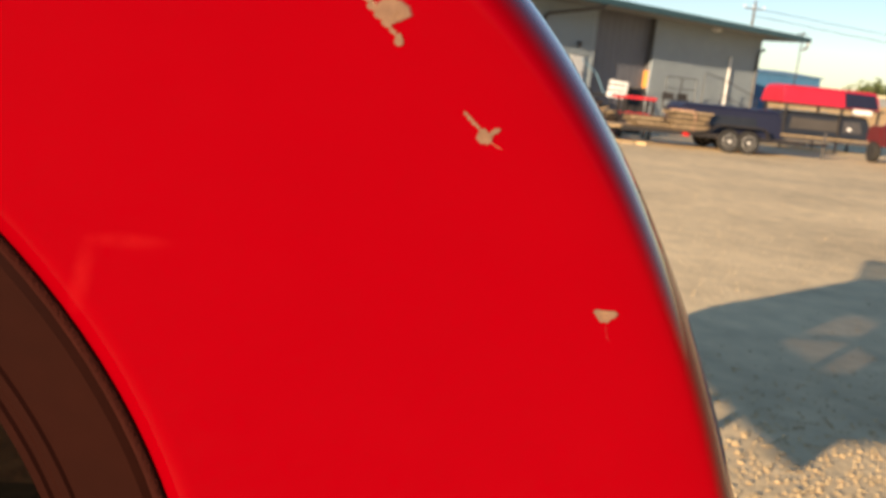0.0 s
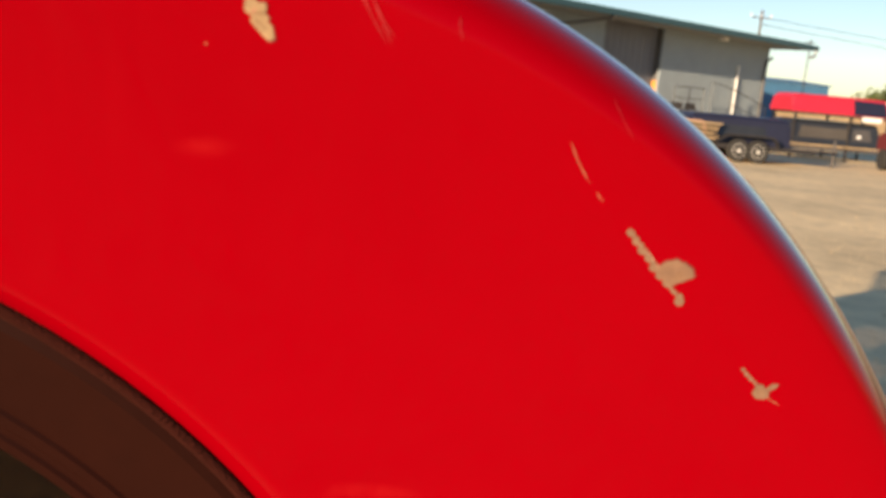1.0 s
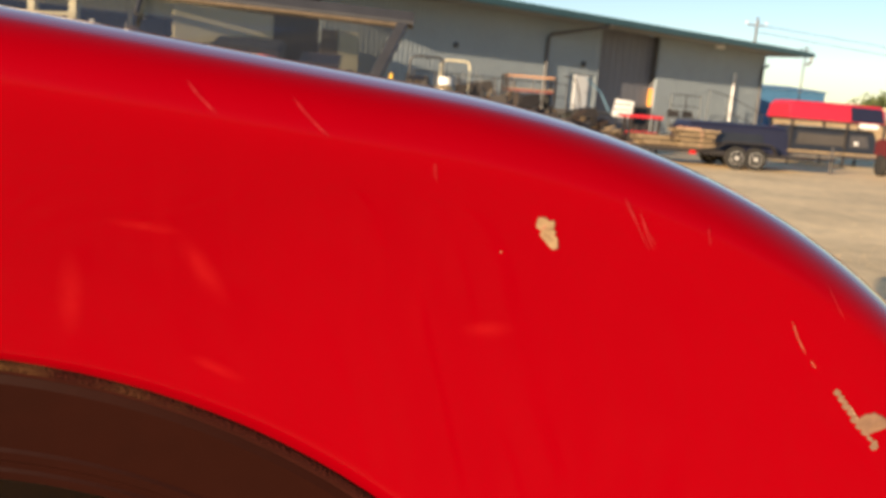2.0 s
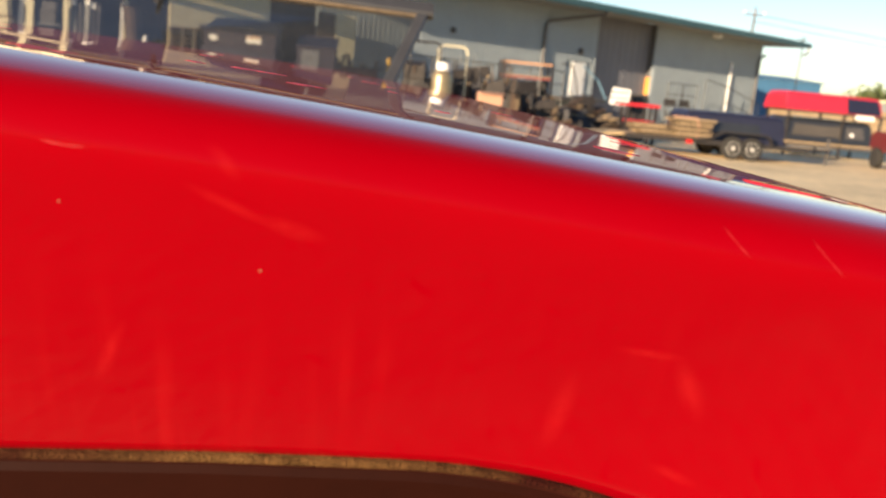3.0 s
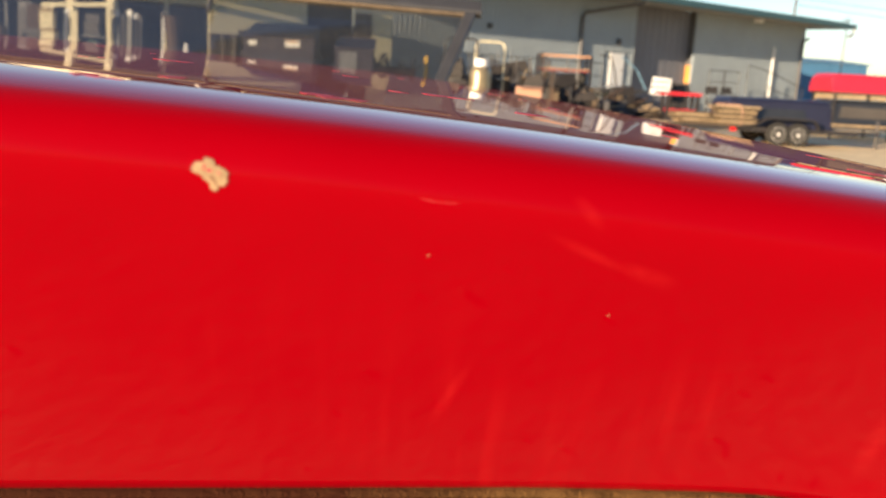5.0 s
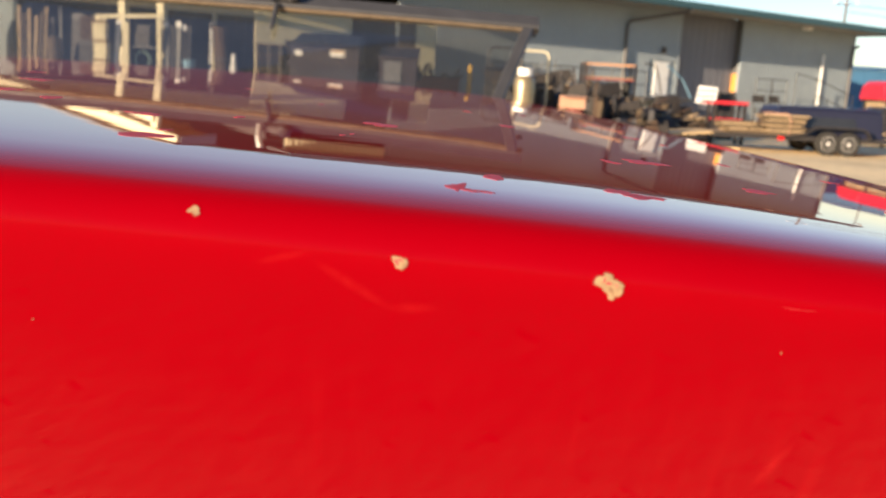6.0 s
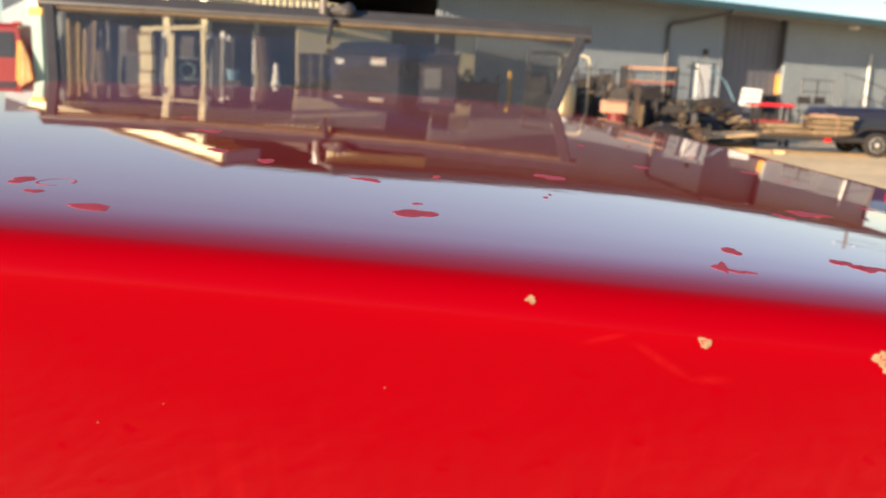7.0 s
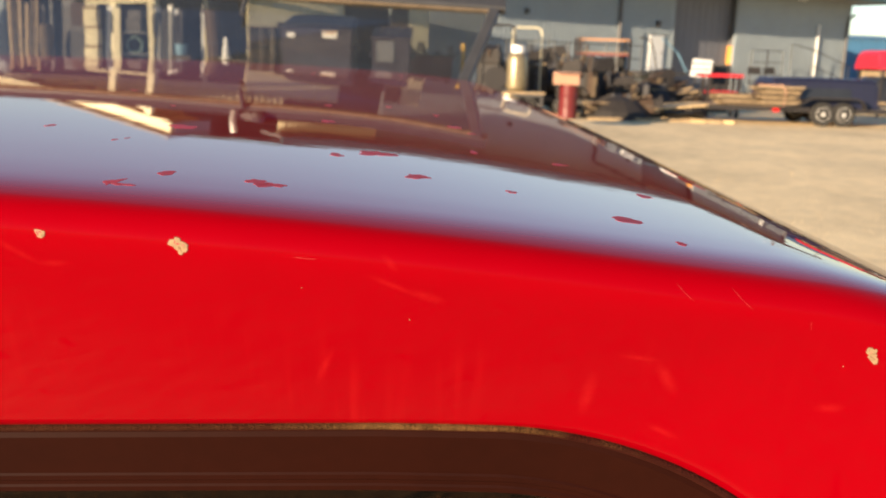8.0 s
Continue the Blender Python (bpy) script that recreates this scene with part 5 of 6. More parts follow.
cradle = thing("equipment_bed", "dark stripped equipment bed with loose rods", "equipment", (5.6, 34.5, 0))
part("tray", box(-1.5, -0.6, 0.55, 1.4, 0.6, 1.45, 0.05), BLACK, cradle)
part("rim_bar", tube([(-1.5, -0.62, 1.47), (1.4, -0.62, 1.50)], 0.05, 6), GREY, cradle)
for x in (-1.2, 1.1):
    wheel(cradle, x, -0.66, 0.34, 0.34, 0.22, GREY)
    wheel(cradle, x, 0.66, 0.34, 0.34, 0.22, GREY)
for k in range(7):
    part("rod", tube([(-1.3 + 0.3 * k, -0.4, 1.45), (-1.1 + 0.35 * k, 0.3, 1.75 + 0.1 * (k % 3))], 0.025, 6), GREY if k % 2 else PINE, cradle)
for k, (x, y) in enumerate(((16.9, 46.0), (17.9, 46.4))):
    ch = thing("folding_chair", "black folding chair standing empty", "chair", (x, y, 0), 15 * k, group="folding chairs")
    part("seat", box(-0.32, -0.28, 0.95, 0.32, 0.28, 1.00), BLACK, ch)
    part("backrest", box(-0.32, 0.24, 1.35, 0.32, 0.30, 1.70), BLACK, ch)
    for sx in (-0.3, 0.3):
        part("leg", tube([(sx, -0.3, 0), (sx, 0.28, 1.70)], 0.025, 6), BLACK, ch)
        part("leg", tube([(sx, 0.3, 0), (sx, -0.25, 0.97)], 0.025, 6), BLACK, ch)


def machine(x, y, w, h, seed, turn=0):
    """A stripped piece of yard equipment: tray, tank, mast, rods and wheels."""
    r = random.Random(seed)
    m = thing("yard_machine", "dark stripped yard machine standing among scrap", "machine", (x, y, 0), turn, group="stripped yard machines")
    part("chassis", box(-w / 2, -0.45, 0.32, w / 2, 0.45, 0.50, 0.02), BLACK, m)
    part("engine", box(-w * 0.40, -0.38, 0.50, w * 0.05, 0.38, h * 0.72, 0.05), (BLACK, SCRAPDARK, SCRAPBROWN)[seed % 3], m)
    part("tank", lathe([(0.02, -w * 0.2), (h * 0.20, -w * 0.18), (h * 0.22, 0), (h * 0.20, w * 0.18), (0.02, w * 0.2)], 18, "x", (w * 0.25, 0, 0.50 + h * 0.22)), (SCRAPDARK, SCRAPBROWN, BLACK)[(seed + 1) % 3], m, smooth=False)
    part("cowl", slab([(-w * 0.45, -0.42, h * 0.72), (w * 0.08, -0.42, h * 0.78), (w * 0.02, -0.3, h * 0.98), (-w * 0.35, -0.3, h * 0.92)], (0, 0.7, 0)), SCRAPDARK, m)
    for k in range(6):
        a, q = r.uniform(-w / 2, w / 2), r.uniform(-0.5, 0.5)
        part("rod", tube([(a, q, 0.5), (a + r.uniform(-0.3, 0.3), q * 0.5, h * r.uniform(0.8, 1.15))], 0.022, 6), (SCRAPBROWN, BLACK, GREY, OLDWOOD)[k % 4], m)
    part("handle_bar", tube([(-w * 0.5, -0.3, 0.5), (-w * 0.58, -0.3, h), (-w * 0.58, 0.3, h), (-w * 0.5, 0.3, 0.5)], 0.025, 6), BLACK, m)
    for k in range(5):
        a = r.uniform(-w * 0.4, w * 0.45)
        part("fitting", box(a - 0.09, -0.50, h * r.uniform(0.3, 0.6), a + 0.09, -0.36, h * r.uniform(0.62, 0.8), 0.02), (SCRAPBROWN, SCRAPDARK, GREY, OLDWOOD, BLACK)[k], m)
    part("hose", tube([(-w * 0.35, -0.48, h * 0.62), (-w * 0.15, -0.56, h * 0.42), (w * 0.1, -0.54, h * 0.50), (w * 0.35, -0.46, h * 0.36)], 0.03, 8), BLACK, m)
    for sx in (-w * 0.38, w * 0.38):
        for sy in (-0.5, 0.5):
            wheel(m, sx, sy, 0.27, 0.27, 0.16, (GREY, SILVER)[seed % 2])
    return m


for k, (x, y, w, h) in enumerate(((3.9, 30.6, 1.5, 2.15), (4.9, 29.4, 1.3, 1.85), (6.3, 31.8, 1.7, 1.95), (6.6, 29.0, 1.4, 1.35), (8.7, 32.4, 1.5, 1.60), (1.9, 28.6, 1.2, 2.2), (5.4, 37.0, 2.2, 2.4))):
    machine(x, y, w, h, 40 + k, (8, -12, 20, -5, 14, 80, 0)[k])
for k, (x, y, z) in enumerate(((5.6, 28.2, 0.0), (5.75, 28.15, 0.145), (8.4, 29.3, 0.0))):
    pal = thing("wood_pallet", "weathered grey wooden pallet lying flat", "pallet", (x, y, z), 12 * k - 8, group="pallets")
    for j in range(7):
        part("slat", box(-0.6 + 0.172 * j, -0.5, 0.12, -0.48 + 0.172 * j, 0.5, 0.14), WOOD, pal)
    for yy in (-0.45, 0.0, 0.45):
        part("runner", box(-0.6, yy - 0.03, 0, 0.6, yy + 0.03, 0.12), WOOD, pal)
for k in range(4):
    pole = thing("long_timber", "long pale timber lying on the ground", "timber", (6.4 + 0.5 * k, 26.6 + 0.25 * k, 0.0), 6 - 9 * k, group="loose timbers")
    part("timber", box(-1.6, -0.07, 0, 1.6, 0.07, 0.09, 0.01), PINE if k % 2 else WOOD, pole)


def dumpster(x, y, w, h, label, lids):
    d = thing("dumpster", label, "dumpster", (x, y, 0), group="dumpsters")
    part("bin", loft([[(-w / 2, -0.9, 0.15), (w / 2, -0.9, 0.15), (w / 2, 0.9, 0.15), (-w / 2, 0.9, 0.15)], [(-w / 2 - 0.04, -1.0, h - 0.35), (w / 2 + 0.04, -1.0, h - 0.35), (w / 2 + 0.04, 0.95, h), (-w / 2 - 0.04, 0.95, h)]]), NAVYBIN, d)
    part("rim", tube([(-w / 2 - 0.05, -1.02, h - 0.36), (w / 2 + 0.05, -1.02, h - 0.36), (w / 2 + 0.05, 0.97, h), (-w / 2 - 0.05, 0.97, h)], 0.04, 6, closed=True), NAVYBIN, d)
    if lids:
        part("lid", slab([(-w / 2, -1.05, h - 0.30), (0, -1.05, h - 0.26), (w / 2, -1.05, h - 0.30), (w / 2, 0.95, h + 0.06), (0, 0.95, h + 0.10), (-w / 2, 0.95, h + 0.06)], (0, 0, 0.03)), BLACK, d)
    if lids:
        part("label", box(-w / 2 + 0.12, -1.02, h - 0.62, -w / 2 + 0.34, -0.985, h - 0.48), WHITE, d, "small white sticker")
        part("label", box(0.18, -1.02, h - 0.62, 0.60, -0.985, h - 0.42), WHITE, d, "white warning sticker")
        part("label_bar", box(0.20, -1.025, h - 0.48, 0.58, -1.02, h - 0.44), ORANGE, d)
    else:
        part("worn_panel", box(-0.42, -1.02, h - 1.05, 0.10, -0.985, h - 0.45, 0.01), DOORGREY, d, "worn grey patch on the front")
    for sx in (-1, 1):
        part("fork_pocket", box(sx * (w / 2 + 0.10) - 0.06, -0.7, h - 0.95, sx * (w / 2 + 0.10) + 0.06, 0.6, h - 0.78), NAVYBIN, d)
    for sx in (-0.6, 0.6):
        part("caster", lathe([(0.10, -0.04), (0.10, 0.04)], 14, "y", (sx, -0.8, 0.10)), TYRE, d)
    return d


dumpster(-3.38, 27.0, 1.95, 2.78, "dark navy steel dumpster with a closed lid", True)
dumpster(-1.22, 27.3, 1.05, 2.58, "smaller dark navy dumpster, lid missing", False)

bin_low = thing("scrap_bin", "low dark maroon scrap bin heaped with parts", "bin", (-0.15, 30.0, 0), 6)
part("bin", loft([[(-0.7, -0.5, 0.1), (0.7, -0.5, 0.1), (0.7, 0.5, 0.1), (-0.7, 0.5, 0.1)], [(-0.8, -0.6, 1.75), (0.8, -0.6, 1.75), (0.8, 0.6, 1.75), (-0.8, 0.6, 1.75)]]), MAROON, bin_low)
part("rim", tube([(-0.82, -0.62, 1.76), (0.82, -0.62, 1.76), (0.82, 0.62, 1.76), (-0.82, 0.62, 1.76)], 0.035, 6, closed=True), SCRAPDARK, bin_low)
rnd = random.Random(21)
for k in range(14):
    a = rnd.uniform(-0.7, 0.7)
    part("rod", tube([(a, rnd.uniform(-0.4, 0.4), 1.5), (a + rnd.uniform(-0.4, 0.4), rnd.uniform(-0.4, 0.4), rnd.uniform(1.85, 2.2))], rnd.uniform(0.02, 0.06), 6), (SCRAPDARK, SCRAPBROWN, GREY)[k % 3], bin_low)
for sx in (-0.55, 0.55):
    part("skid", box(sx - 0.08, -0.5, 0, sx + 0.08, 0.5, 0.1), SCRAPDARK, bin_low)

# leaning goods under the canopy, and beyond the cap's far corner
DULLSHEET = material("dull_grey_sheet", (0.050, 0.045, 0.044), 0.6, 0.0, 0.3, 3.0)
PALESHEET = material("pale_grey_sheet", (0.16, 0.16, 0.155), 0.55, 0.0, 0.3, 4.0)
rnd = random.Random(12)


def leaning(name, label, category, x, y, w, h, mat, lean=0.3, slide=0.0, top=None, group=""):
    """A sheet or board set on its end, with a thick body and a pale or dark cap on its upper edge."""
    p = thing(name, label, category, (x, y, 0), rnd.uniform(-10, 10), group=group)
    part("sheet", slab([(-w / 2, 0, 0), (w / 2, 0, 0), (w / 2 + slide, lean, h), (-w / 2 + slide, lean, h)], (0, 0.05, 0)), mat, p)
    if top:
        part("top_edge", slab([(-w / 2 + slide * 0.94, lean * 0.94 - 0.012, h * 0.94), (w / 2 + slide * 0.94, lean * 0.94 - 0.012, h * 0.94), (w / 2 + slide, lean - 0.012, h), (-w / 2 + slide, lean - 0.012, h)], (0, 0.010, 0)), top, p)
    return p


for k in range(6):
    leaning("leaning_board", "long brown board leaning upright", "board", -13.22 + 0.115 * k, 28.0 + 0.04 * k, 0.10, 3.25 - 0.07 * ((k * 3) % 5), (WOOD, OLDWOOD, WOOD)[k % 3], 0.3, 0.04 * k - 0.1, group="leaning boards")
leaning("door_panel", "dull dark grey panel leaning on its edge", "panel", -11.62, 28.35, 0.42, 3.12, DULLSHEET, 0.3, 0.02, TRIM)
leaning("door_panel", "dull dark grey panel leaning on its edge", "panel", -11.15, 28.2, 0.50, 3.05, SCRAPBROWN, 0.3, -0.03)
leaning("door_panel", "lower dark panel leaning in front of the others", "panel", -11.05, 27.9, 0.62, 2.30, DULLSHEET, 0.25, 0.0, GREY)
leaning("door_panel", "narrow dark panel leaning on its edge", "panel", -12.50, 28.5, 0.40, 2.75, SCRAPDARK, 0.3, 0.05)
for k, (x, h, mat) in enumerate(((-12.03, 3.25, PALESHEET), (-12.30, 2.95, SCRAPDARK), (-7.31, 3.05, WHITE), (-8.02, 2.9, GREY))):
    pipe = thing("steel_pipe", "long steel pipe standing upright against the wall", "pipe", (x, 28.25, 0), group="upright pipes")
    part("tube", tube([(0, 0, 0), (0.03 * k - 0.04, 0.25, h)], 0.045, 8), mat, pipe)
    part("end_collar", tube([(0.03 * k - 0.04, 0.235, h - 0.18), (0.03 * k - 0.04, 0.25, h - 0.02)], 0.062, 8), GREY, pipe)
sack = thing("rolled_canvas", "brown roll of canvas tied in the middle", "canvas roll", (-12.05, 27.9, 0), 12)
part("roll", lathe([(0.02, 0.0), (0.20, 0.02), (0.23, 0.6), (0.17, 1.2), (0.22, 1.8), (0.20, 2.28), (0.12, 2.36), (0.02, 2.30)], 16), OLDWOOD, sack)
part("tie", lathe([(0.185, 1.16), (0.200, 1.20), (0.185, 1.24)], 16), WOOD, sack)
rackc = thing("shelf_unit", "cream-painted open shelf unit with odds and ends", "shelf", (-9.83, 28.45, 0), 0)
for sx in (-0.95, 0.95):
    for sy in (-0.25, 0.25):
        part("upright", box(sx - 0.06, sy - 0.05, 0, sx + 0.06, sy + 0.05, 3.06), CREAM, rackc)
for z in (0.4, 1.1, 1.48, 2.15):
    part("shelf", box(-0.88, -0.30, z, 0.88, 0.30, z + 0.04), CREAM if z < 1.4 else PALESHEET, rackc)
part("top_beam", slab([(-1.05, -0.32, 2.98), (1.05, -0.32, 3.10), (1.05, -0.32, 3.22), (-1.05, -0.32, 3.10)], (0, 0.10, 0)), CREAM, rackc)
for k in range(5):
    crate = thing("cream_crate", "cream-painted crate in a tall stack", "crate", (-10.62 + 0.03 * (k % 2), 27.95, 0.58 * k), 3 * k - 6, group="stacked crates")
    part("body", box(-0.20, -0.2, 0, 0.20, 0.2, 0.50, 0.02), CREAM, crate)
    part("lid", box(-0.215, -0.215, 0.502, 0.215, 0.215, 0.578, 0.015), WOOD, crate)
leaning("timber_post", "white-painted post leaning against the shelf", "post", -10.30, 27.95, 0.14, 2.95, WHITE, 0.25, 0.16)
leaning("timber_post", "cream-painted post leaning against the shelf", "post", -9.90, 27.85, 0.20, 2.90, CREAM, 0.25, 0.02)
for k, (x, z, w, h, mat) in enumerate(((-9.42, 2.19, 0.50, 0.42, DULLSHEET), (-9.38, 2.612, 0.42, 0.24, GREY), (-10.1, 2.19, 0.36, 0.5, SCRAPBROWN))):
    crate = thing("parts_box", "dark steel parts box on the shelf", "box", (x, 28.4, z), 4 * k - 4, group="parts boxes")
    part("body", box(-w / 2, -0.2, 0, w / 2, 0.2, h - 0.05, 0.015), mat, crate)
    part("lid", box(-w / 2 - 0.012, -0.212, h - 0.048, w / 2 + 0.012, 0.212, h, 0.012), mat, crate)
coil = thing("hose_coil", "faded green hose coiled on the shelf", "hose", (-9.45, 28.35, 1.525))
part("hose", tube([(0.24 * math.cos(a / 3), 0.012 * (a % 7) - 0.05, 0.265 + 0.24 * math.sin(a / 3)) for a in range(58)], 0.02, 6), GREEN, coil)
for k, (x, w, h) in enumerate(((-8.68, 0.16, 3.0), (-8.52, 0.13, 2.9), (-8.36, 0.15, 3.05), (-8.18, 0.17, 2.95))):
    leaning("sheet_strip", "pale grey metal strip standing on end", "metal strip", x, 28.1 + 0.05 * k, w, h, (PALESHEET, DULLSHEET)[k % 2], 0.28, 0.03 * (k - 2), WHITE if k != 1 else GREY, "metal strips")
crate = thing("wooden_crate", "weathered wooden crate on the ground", "crate", (-7.85, 27.9, 0), 8)
for z in (0.0, 0.31, 0.62, 0.93, 1.24):
    part("slat", box(-0.3, -0.3, z, 0.3, 0.3, z + 0.29, 0.012), OLDWOOD, crate)
tub = thing("plastic_tub", "blue plastic tub on a wooden crate", "tub", (-7.85, 27.9, 1.53))
part("bucket", lathe([(0.16, 0), (0.20, 0.30), (0.215, 0.30), (0.215, 0.33), (0.19, 0.33), (0.15, 0.02)], 20), PALEBLUE, tub)
drums = thing("rolled_carpet", "dark brown roll of carpet standing on end", "carpet roll", (-6.80, 28.0, 0), 0)
part("roll", loft([[(0.27 * math.cos(a * 0.52) + dx, 0.27 * math.sin(a * 0.52), z) for a in range(12)] for z, dx in ((0, 0), (1.0, 0.03), (2.0, -0.02), (2.75, -0.08), (2.92, -0.10))]), SCRAPBROWN, drums)
part("strap", lathe([(0.275, 1.9), (0.285, 1.93), (0.275, 1.96)], 14), GREY, drums)
cone = thing("marker_cone", "white plastic marker cone on a dark pallet", "cone", (-6.32, 27.3, 1.45))
part("cone", lathe([(0.17, 0.0), (0.17, 0.04), (0.12, 0.05), (0.06, 0.62), (0.04, 0.66)], 16), WHITE, cone)
for k in range(3):
    pal = thing("pallet_stack", "stack of dark weathered pallets", "pallets", (-6.0 + 0.85 * k, 27.45 + 0.1 * k, 0), rnd.uniform(-5, 5), group="pallet stacks")
    top = (1.45, 2.5, 2.62)[k]
    n = int(top / 0.145)
    for q in range(n):
        dx = rnd.uniform(-0.03, 0.03)
        part("deck", box(-0.42 + dx, -0.5, q * 0.145 + 0.09, 0.42 + dx, 0.5, q * 0.145 + 0.135), (OLDWOOD, SCRAPDARK, SCRAPBROWN)[(q + k) % 3], pal)
        for sx in (-0.36, 0.0, 0.36):
            part("bearer", box(sx - 0.045 + dx, -0.48, q * 0.145 - (0.01 if q else 0.0), sx + 0.045 + dx, 0.48, q * 0.145 + 0.09), SCRAPDARK, pal)
green_post = thing("loading_post", "faded green steel post with a yellow cap", "post", (-15.10, 30.0, 0))
part("post", box(-0.19, -0.2, 0, 0.19, 0.2, 3.45, 0.03), GREEN, green_post)
part("cap", box(-0.25, -0.25, 3.45, 0.25, 0.25, 3.70, 0.03), YELLOW, green_post, "yellow cap")
for k in range(5):
    p = thing("leaning_board", "orange-brown board propped against the post", "board", (-15.62 + 0.16 * k, 29.2, 0), 0, group="propped boards")
    part("plank", slab([(-0.08, 0, 0), (0.08, 0, 0), (0.08 - 0.1 * k, 0.4, 2.55 - 0.15 * k), (-0.08 - 0.1 * k, 0.4, 2.55 - 0.15 * k)], (0, 0.05, 0)), (ORANGE, PINE)[k % 2], p)
van = thing("box_truck", "bright red truck cab with dark windows", "truck", (-17.98, 32.0, 0), 8)
part("cab", loft([[(-1.6, -1.1, 0.6), (1.5, -1.1, 0.6), (1.5, 1.1, 0.6), (-1.6, 1.1, 0.6)], [(-1.6, -1.1, 1.9), (1.55, -1.1, 1.9), (1.55, 1.1, 1.9), (-1.6, 1.1, 1.9)], [(-1.5, -0.95, 3.05), (1.35, -0.95, 3.05), (1.35, 0.95, 3.05), (-1.5, 0.95, 3.05)], [(-1.3, -0.8, 3.2), (1.15, -0.8, 3.2), (1.15, 0.8, 3.2), (-1.3, 0.8, 3.2)]]), TRUCKRED, van)
for x0, x1 in ((-1.3, -0.2), (0.1, 1.3)):
    part("side_window", slab([(x0, -1.10, 2.0), (x1, -1.10, 2.0), (x1 - 0.1, -0.97, 2.9), (x0 + 0.05, -0.97, 2.9)], (0, -0.02, 0)), BLACKCAP, van)
for x in (-1.0, 1.0):
    part("roof_lamp", box(x - 0.15, -0.1, 3.2, x + 0.15, 0.1, 3.3, 0.03), LIGHTRED, van)
    wheel(van, x, -1.05, 0.5, 0.5, 0.28, SILVER)
    wheel(van, x, 1.05, 0.5, 0.5, 0.28, SILVER)

# far off
far_shop = thing("blue_building", "far low blue metal building", "building", (45.5, 92.0, 0), 6)
part("wall", box(-5.5, 0, 0, 5.0, 14, 4.75), BLUE, far_shop)
# sunlight on the end wall put in as a paler blue
part("lit_wall", box(-9.5, 0.3, 0, -5.5, 14, 4.6), PALEBLUE, far_shop, "end bay in paler blue for its sunlit wall")
part("roof", slab([(-9.7, -0.3, 4.75), (5.2, -0.3, 4.75), (5.2, 7, 5.3), (-9.7, 7, 5.3)], (0, 0, 0.1)), BLUE, far_shop)
for k in range(6):
    part("rib", box(-5.0 + 1.8 * k, -0.05, 0, -4.9 + 1.8 * k, 0, 4.7), BLUE, far_shop)
fence = thing("board_fence", "weathered tan board fence behind the racks", "fence", (33.0, 62.0, 0), 8)
for k in range(40):
    part("slat", box(-3.0 + 0.45 * k, 0, 0, -2.6 + 0.45 * k, 0.04, 2.25 + 0.06 * math.sin(5.0 * k)), WOOD, fence)
part("rail", box(-3.0, 0.045, 1.6, 15.0, 0.10, 1.72), WOOD, fence)


def tree(at, h, spread, seed):
    t = thing("tree", "leafy green tree far beyond the yard", "tree", at)
    rnd = random.Random(seed)
    part("trunk", tube([(0, 0, 0), (0.1, 0, h * 0.3), (0.0, 0.1, h * 0.6)], 0.22, 8), BARK, t)
    for k in range(6):
        a = rnd.uniform(0, 6.28)
        part("limb", tube([(0, 0, h * 0.35), (math.cos(a) * spread * 0.4, math.sin(a) * spread * 0.4, h * 0.62), (math.cos(a) * spread * 0.7, math.sin(a) * spread * 0.7, h * 0.8)], 0.07, 6), BARK, t)
    bm = bmesh.new()
    for k in range(900):
        u = Vector((rnd.gauss(0, 1), rnd.gauss(0, 1), rnd.gauss(0, 1))).normalized() * rnd.uniform(0.35, 1.0)
        lump = 0.75 + 0.3 * math.sin(3 * math.atan2(u.y, u.x) + seed) + 0.15 * math.sin(7 * u.z)
        c = Vector((u.x * spread * lump, u.y * spread * lump, h * 0.66 + u.z * h * 0.36 * lump))
        q = Euler((rnd.uniform(0, 6.28), rnd.uniform(0, 6.28), rnd.uniform(0, 6.28))).to_matrix()
        s = rnd.uniform(0.18, 0.42)
        bm.faces.new([bm.verts.new(c + q @ Vector(p) * s) for p in ((-1, 0, 0), (0, -0.6, 0.15), (1, 0, 0), (0, 0.6, -0.1))])
    part("crown", bm, LEAF, t)
    return t


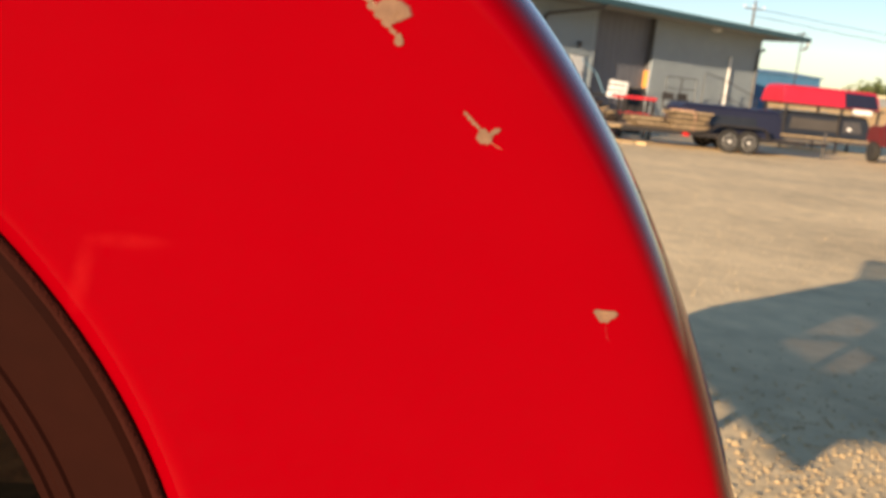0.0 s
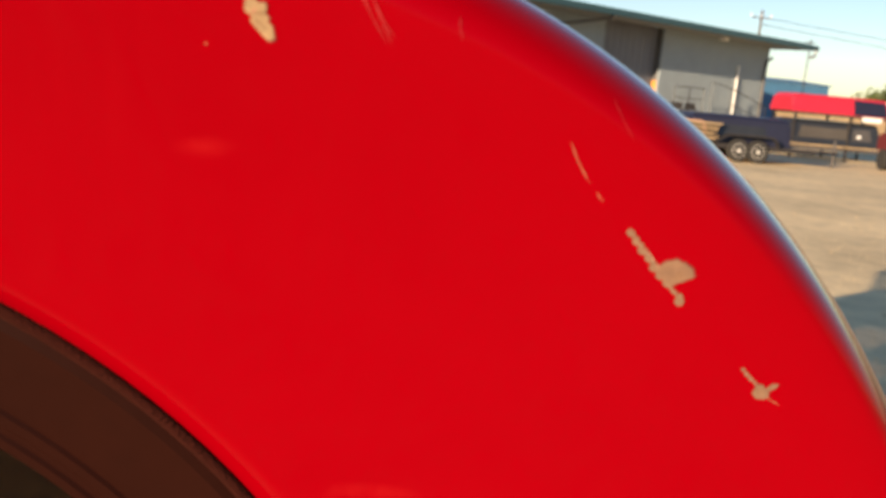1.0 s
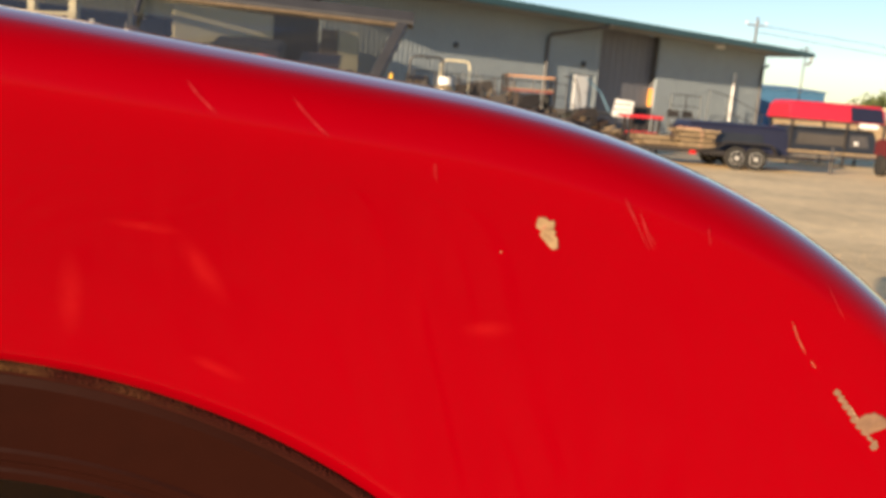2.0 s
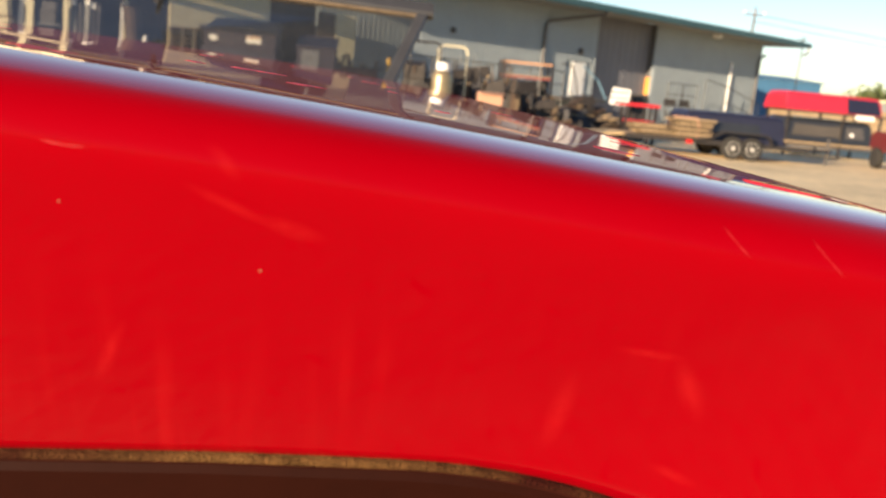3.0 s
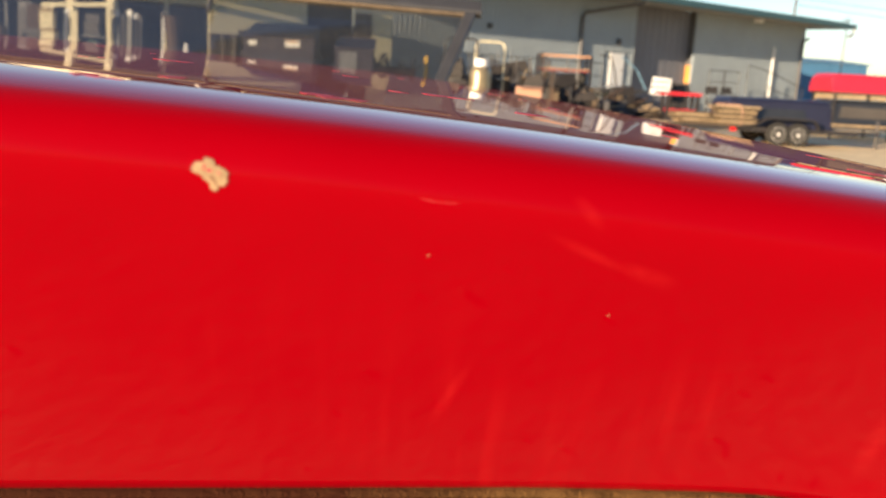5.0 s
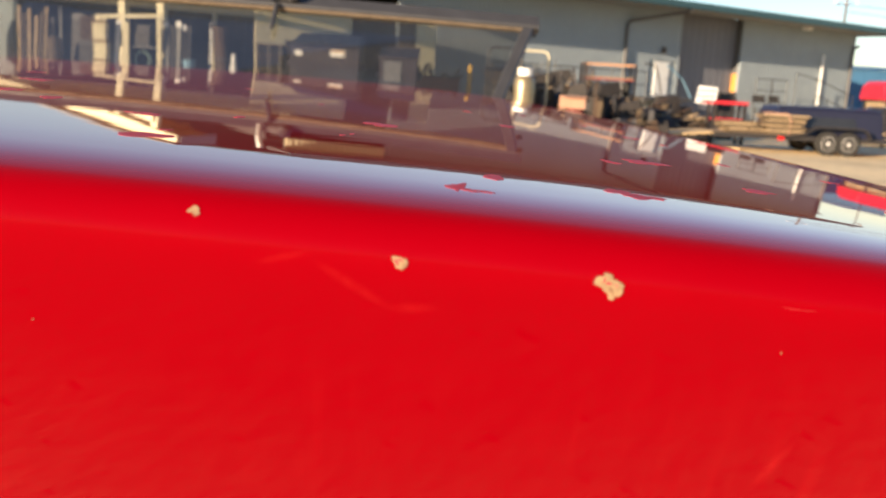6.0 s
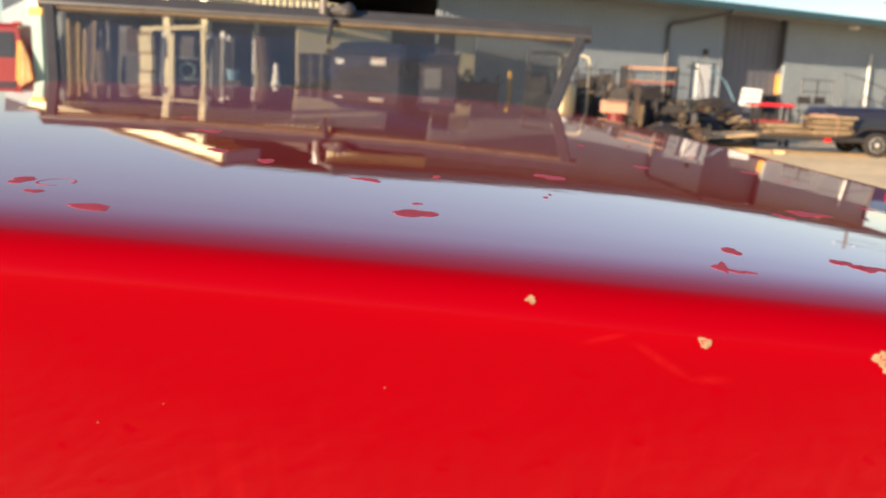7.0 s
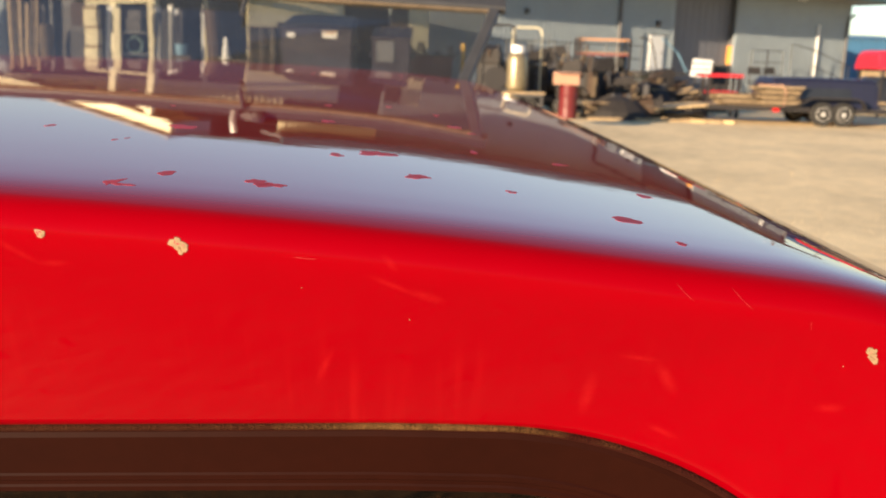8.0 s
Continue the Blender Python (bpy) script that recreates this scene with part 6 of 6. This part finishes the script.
for k, (x, y, h, sp) in enumerate(((68.5, 112, 6.2, 3.4), (74.5, 114, 5.4, 3.0), (81, 118, 6.4, 3.6), (90, 120, 5.6, 3.4), (-42, 70, 5.6, 3.0))):
    tree((x, y, 0), h, sp, 20 + k)
shed = thing("grey_shed", "far flat-roofed grey shed", "building", (70.0, 104.0, 0))
part("wall", box(-4.5, 0, 0, 14, 8, 3.6), SOFFIT, shed)
part("roof", box(-4.8, -0.4, 3.6, 14.3, 8.4, 3.9), CREAM, shed)
for at, top, name, label in (((34.2, 76.0), 10.2, "power_pole", "wooden power pole with a cross arm"), ((41.6, 81.0), 8.6, "radio_mast", "thin grey mast with a crossbar")):
    p = thing(name, label, "pole", (*at, 0))
    part("pole", tube([(0, 0, 0), (0.05, 0, top)], 0.10 if name == "power_pole" else 0.06, 8), OLDWOOD if name == "power_pole" else GREY, p)
    if name == "power_pole":
        part("cross_arm", box(-0.85, -0.05, top - 0.68, 0.85, 0.05, top - 0.58), OLDWOOD, p)
        for x in (-0.9, 0.0, 0.9):
            part("insulator", lathe([(0.05, top - 0.55), (0.08, top - 0.45), (0.05, top - 0.35)], 10, "z", (x, 0, 0)), WHITE, p)
    else:
        part("crossbar", tube([(-0.5, 0, top - 0.3), (0.5, 0, top - 0.3)], 0.05, 6), GREY, p)
for k, (z0, z1) in enumerate(((9.6, 8.9), (9.0, 7.6))):
    wire = thing("power_line", "thin sagging power line", "cable", (34.2, 76.0, z0), group="power lines")
    part("cable", tube([(110 * f, 6 * f, (z1 - z0) * f - 2.2 * math.sin(math.pi * f)) for f in [i / 16 for i in range(17)]], 0.025, 5), BLACK, wire)

# loose stones on the yard
bm = bmesh.new()
rnd = random.Random(31)
for k in range(11000):
    x, y = rnd.uniform(-5.0, 12.0), rnd.uniform(-4.0, 15.0)
    r = rnd.uniform(0.006, 0.016) * (1.8 if rnd.random() < 0.05 else 1)
    if k >= 6000:
        # coarser, thicker scatter thinning out beside the stand
        x, y, r = rnd.gauss(2.4, 1.3), rnd.gauss(2.9, 1.1), rnd.uniform(0.008, 0.022)
    q = Euler((rnd.uniform(0, 6.28), rnd.uniform(0, 6.28), rnd.uniform(0, 6.28))).to_matrix()
    vs = [bm.verts.new(Vector((x, y, r * 0.3)) + (q @ Vector(p) * r * rnd.uniform(0.6, 1.2)) * Vector((1, 1, 0.4))) for p in ((1, 0, 0), (-1, 0, 0), (0, 1, 0), (0, -1, 0), (0, 0, 0.8), (0, 0, -0.8))]
    for a, b, c in ((0, 2, 4), (2, 1, 4), (1, 3, 4), (3, 0, 4), (2, 0, 5), (1, 2, 5), (3, 1, 5), (0, 3, 5)):
        bm.faces.new((vs[a], vs[b], vs[c]))
me = bpy.data.meshes.new("loose_gravel")
bm.to_mesh(me)
bm.free()
me.materials.append(STONE)
tagged(new("loose_gravel", me), "scattered loose stones on the yard", "gravel", kind="stuff")
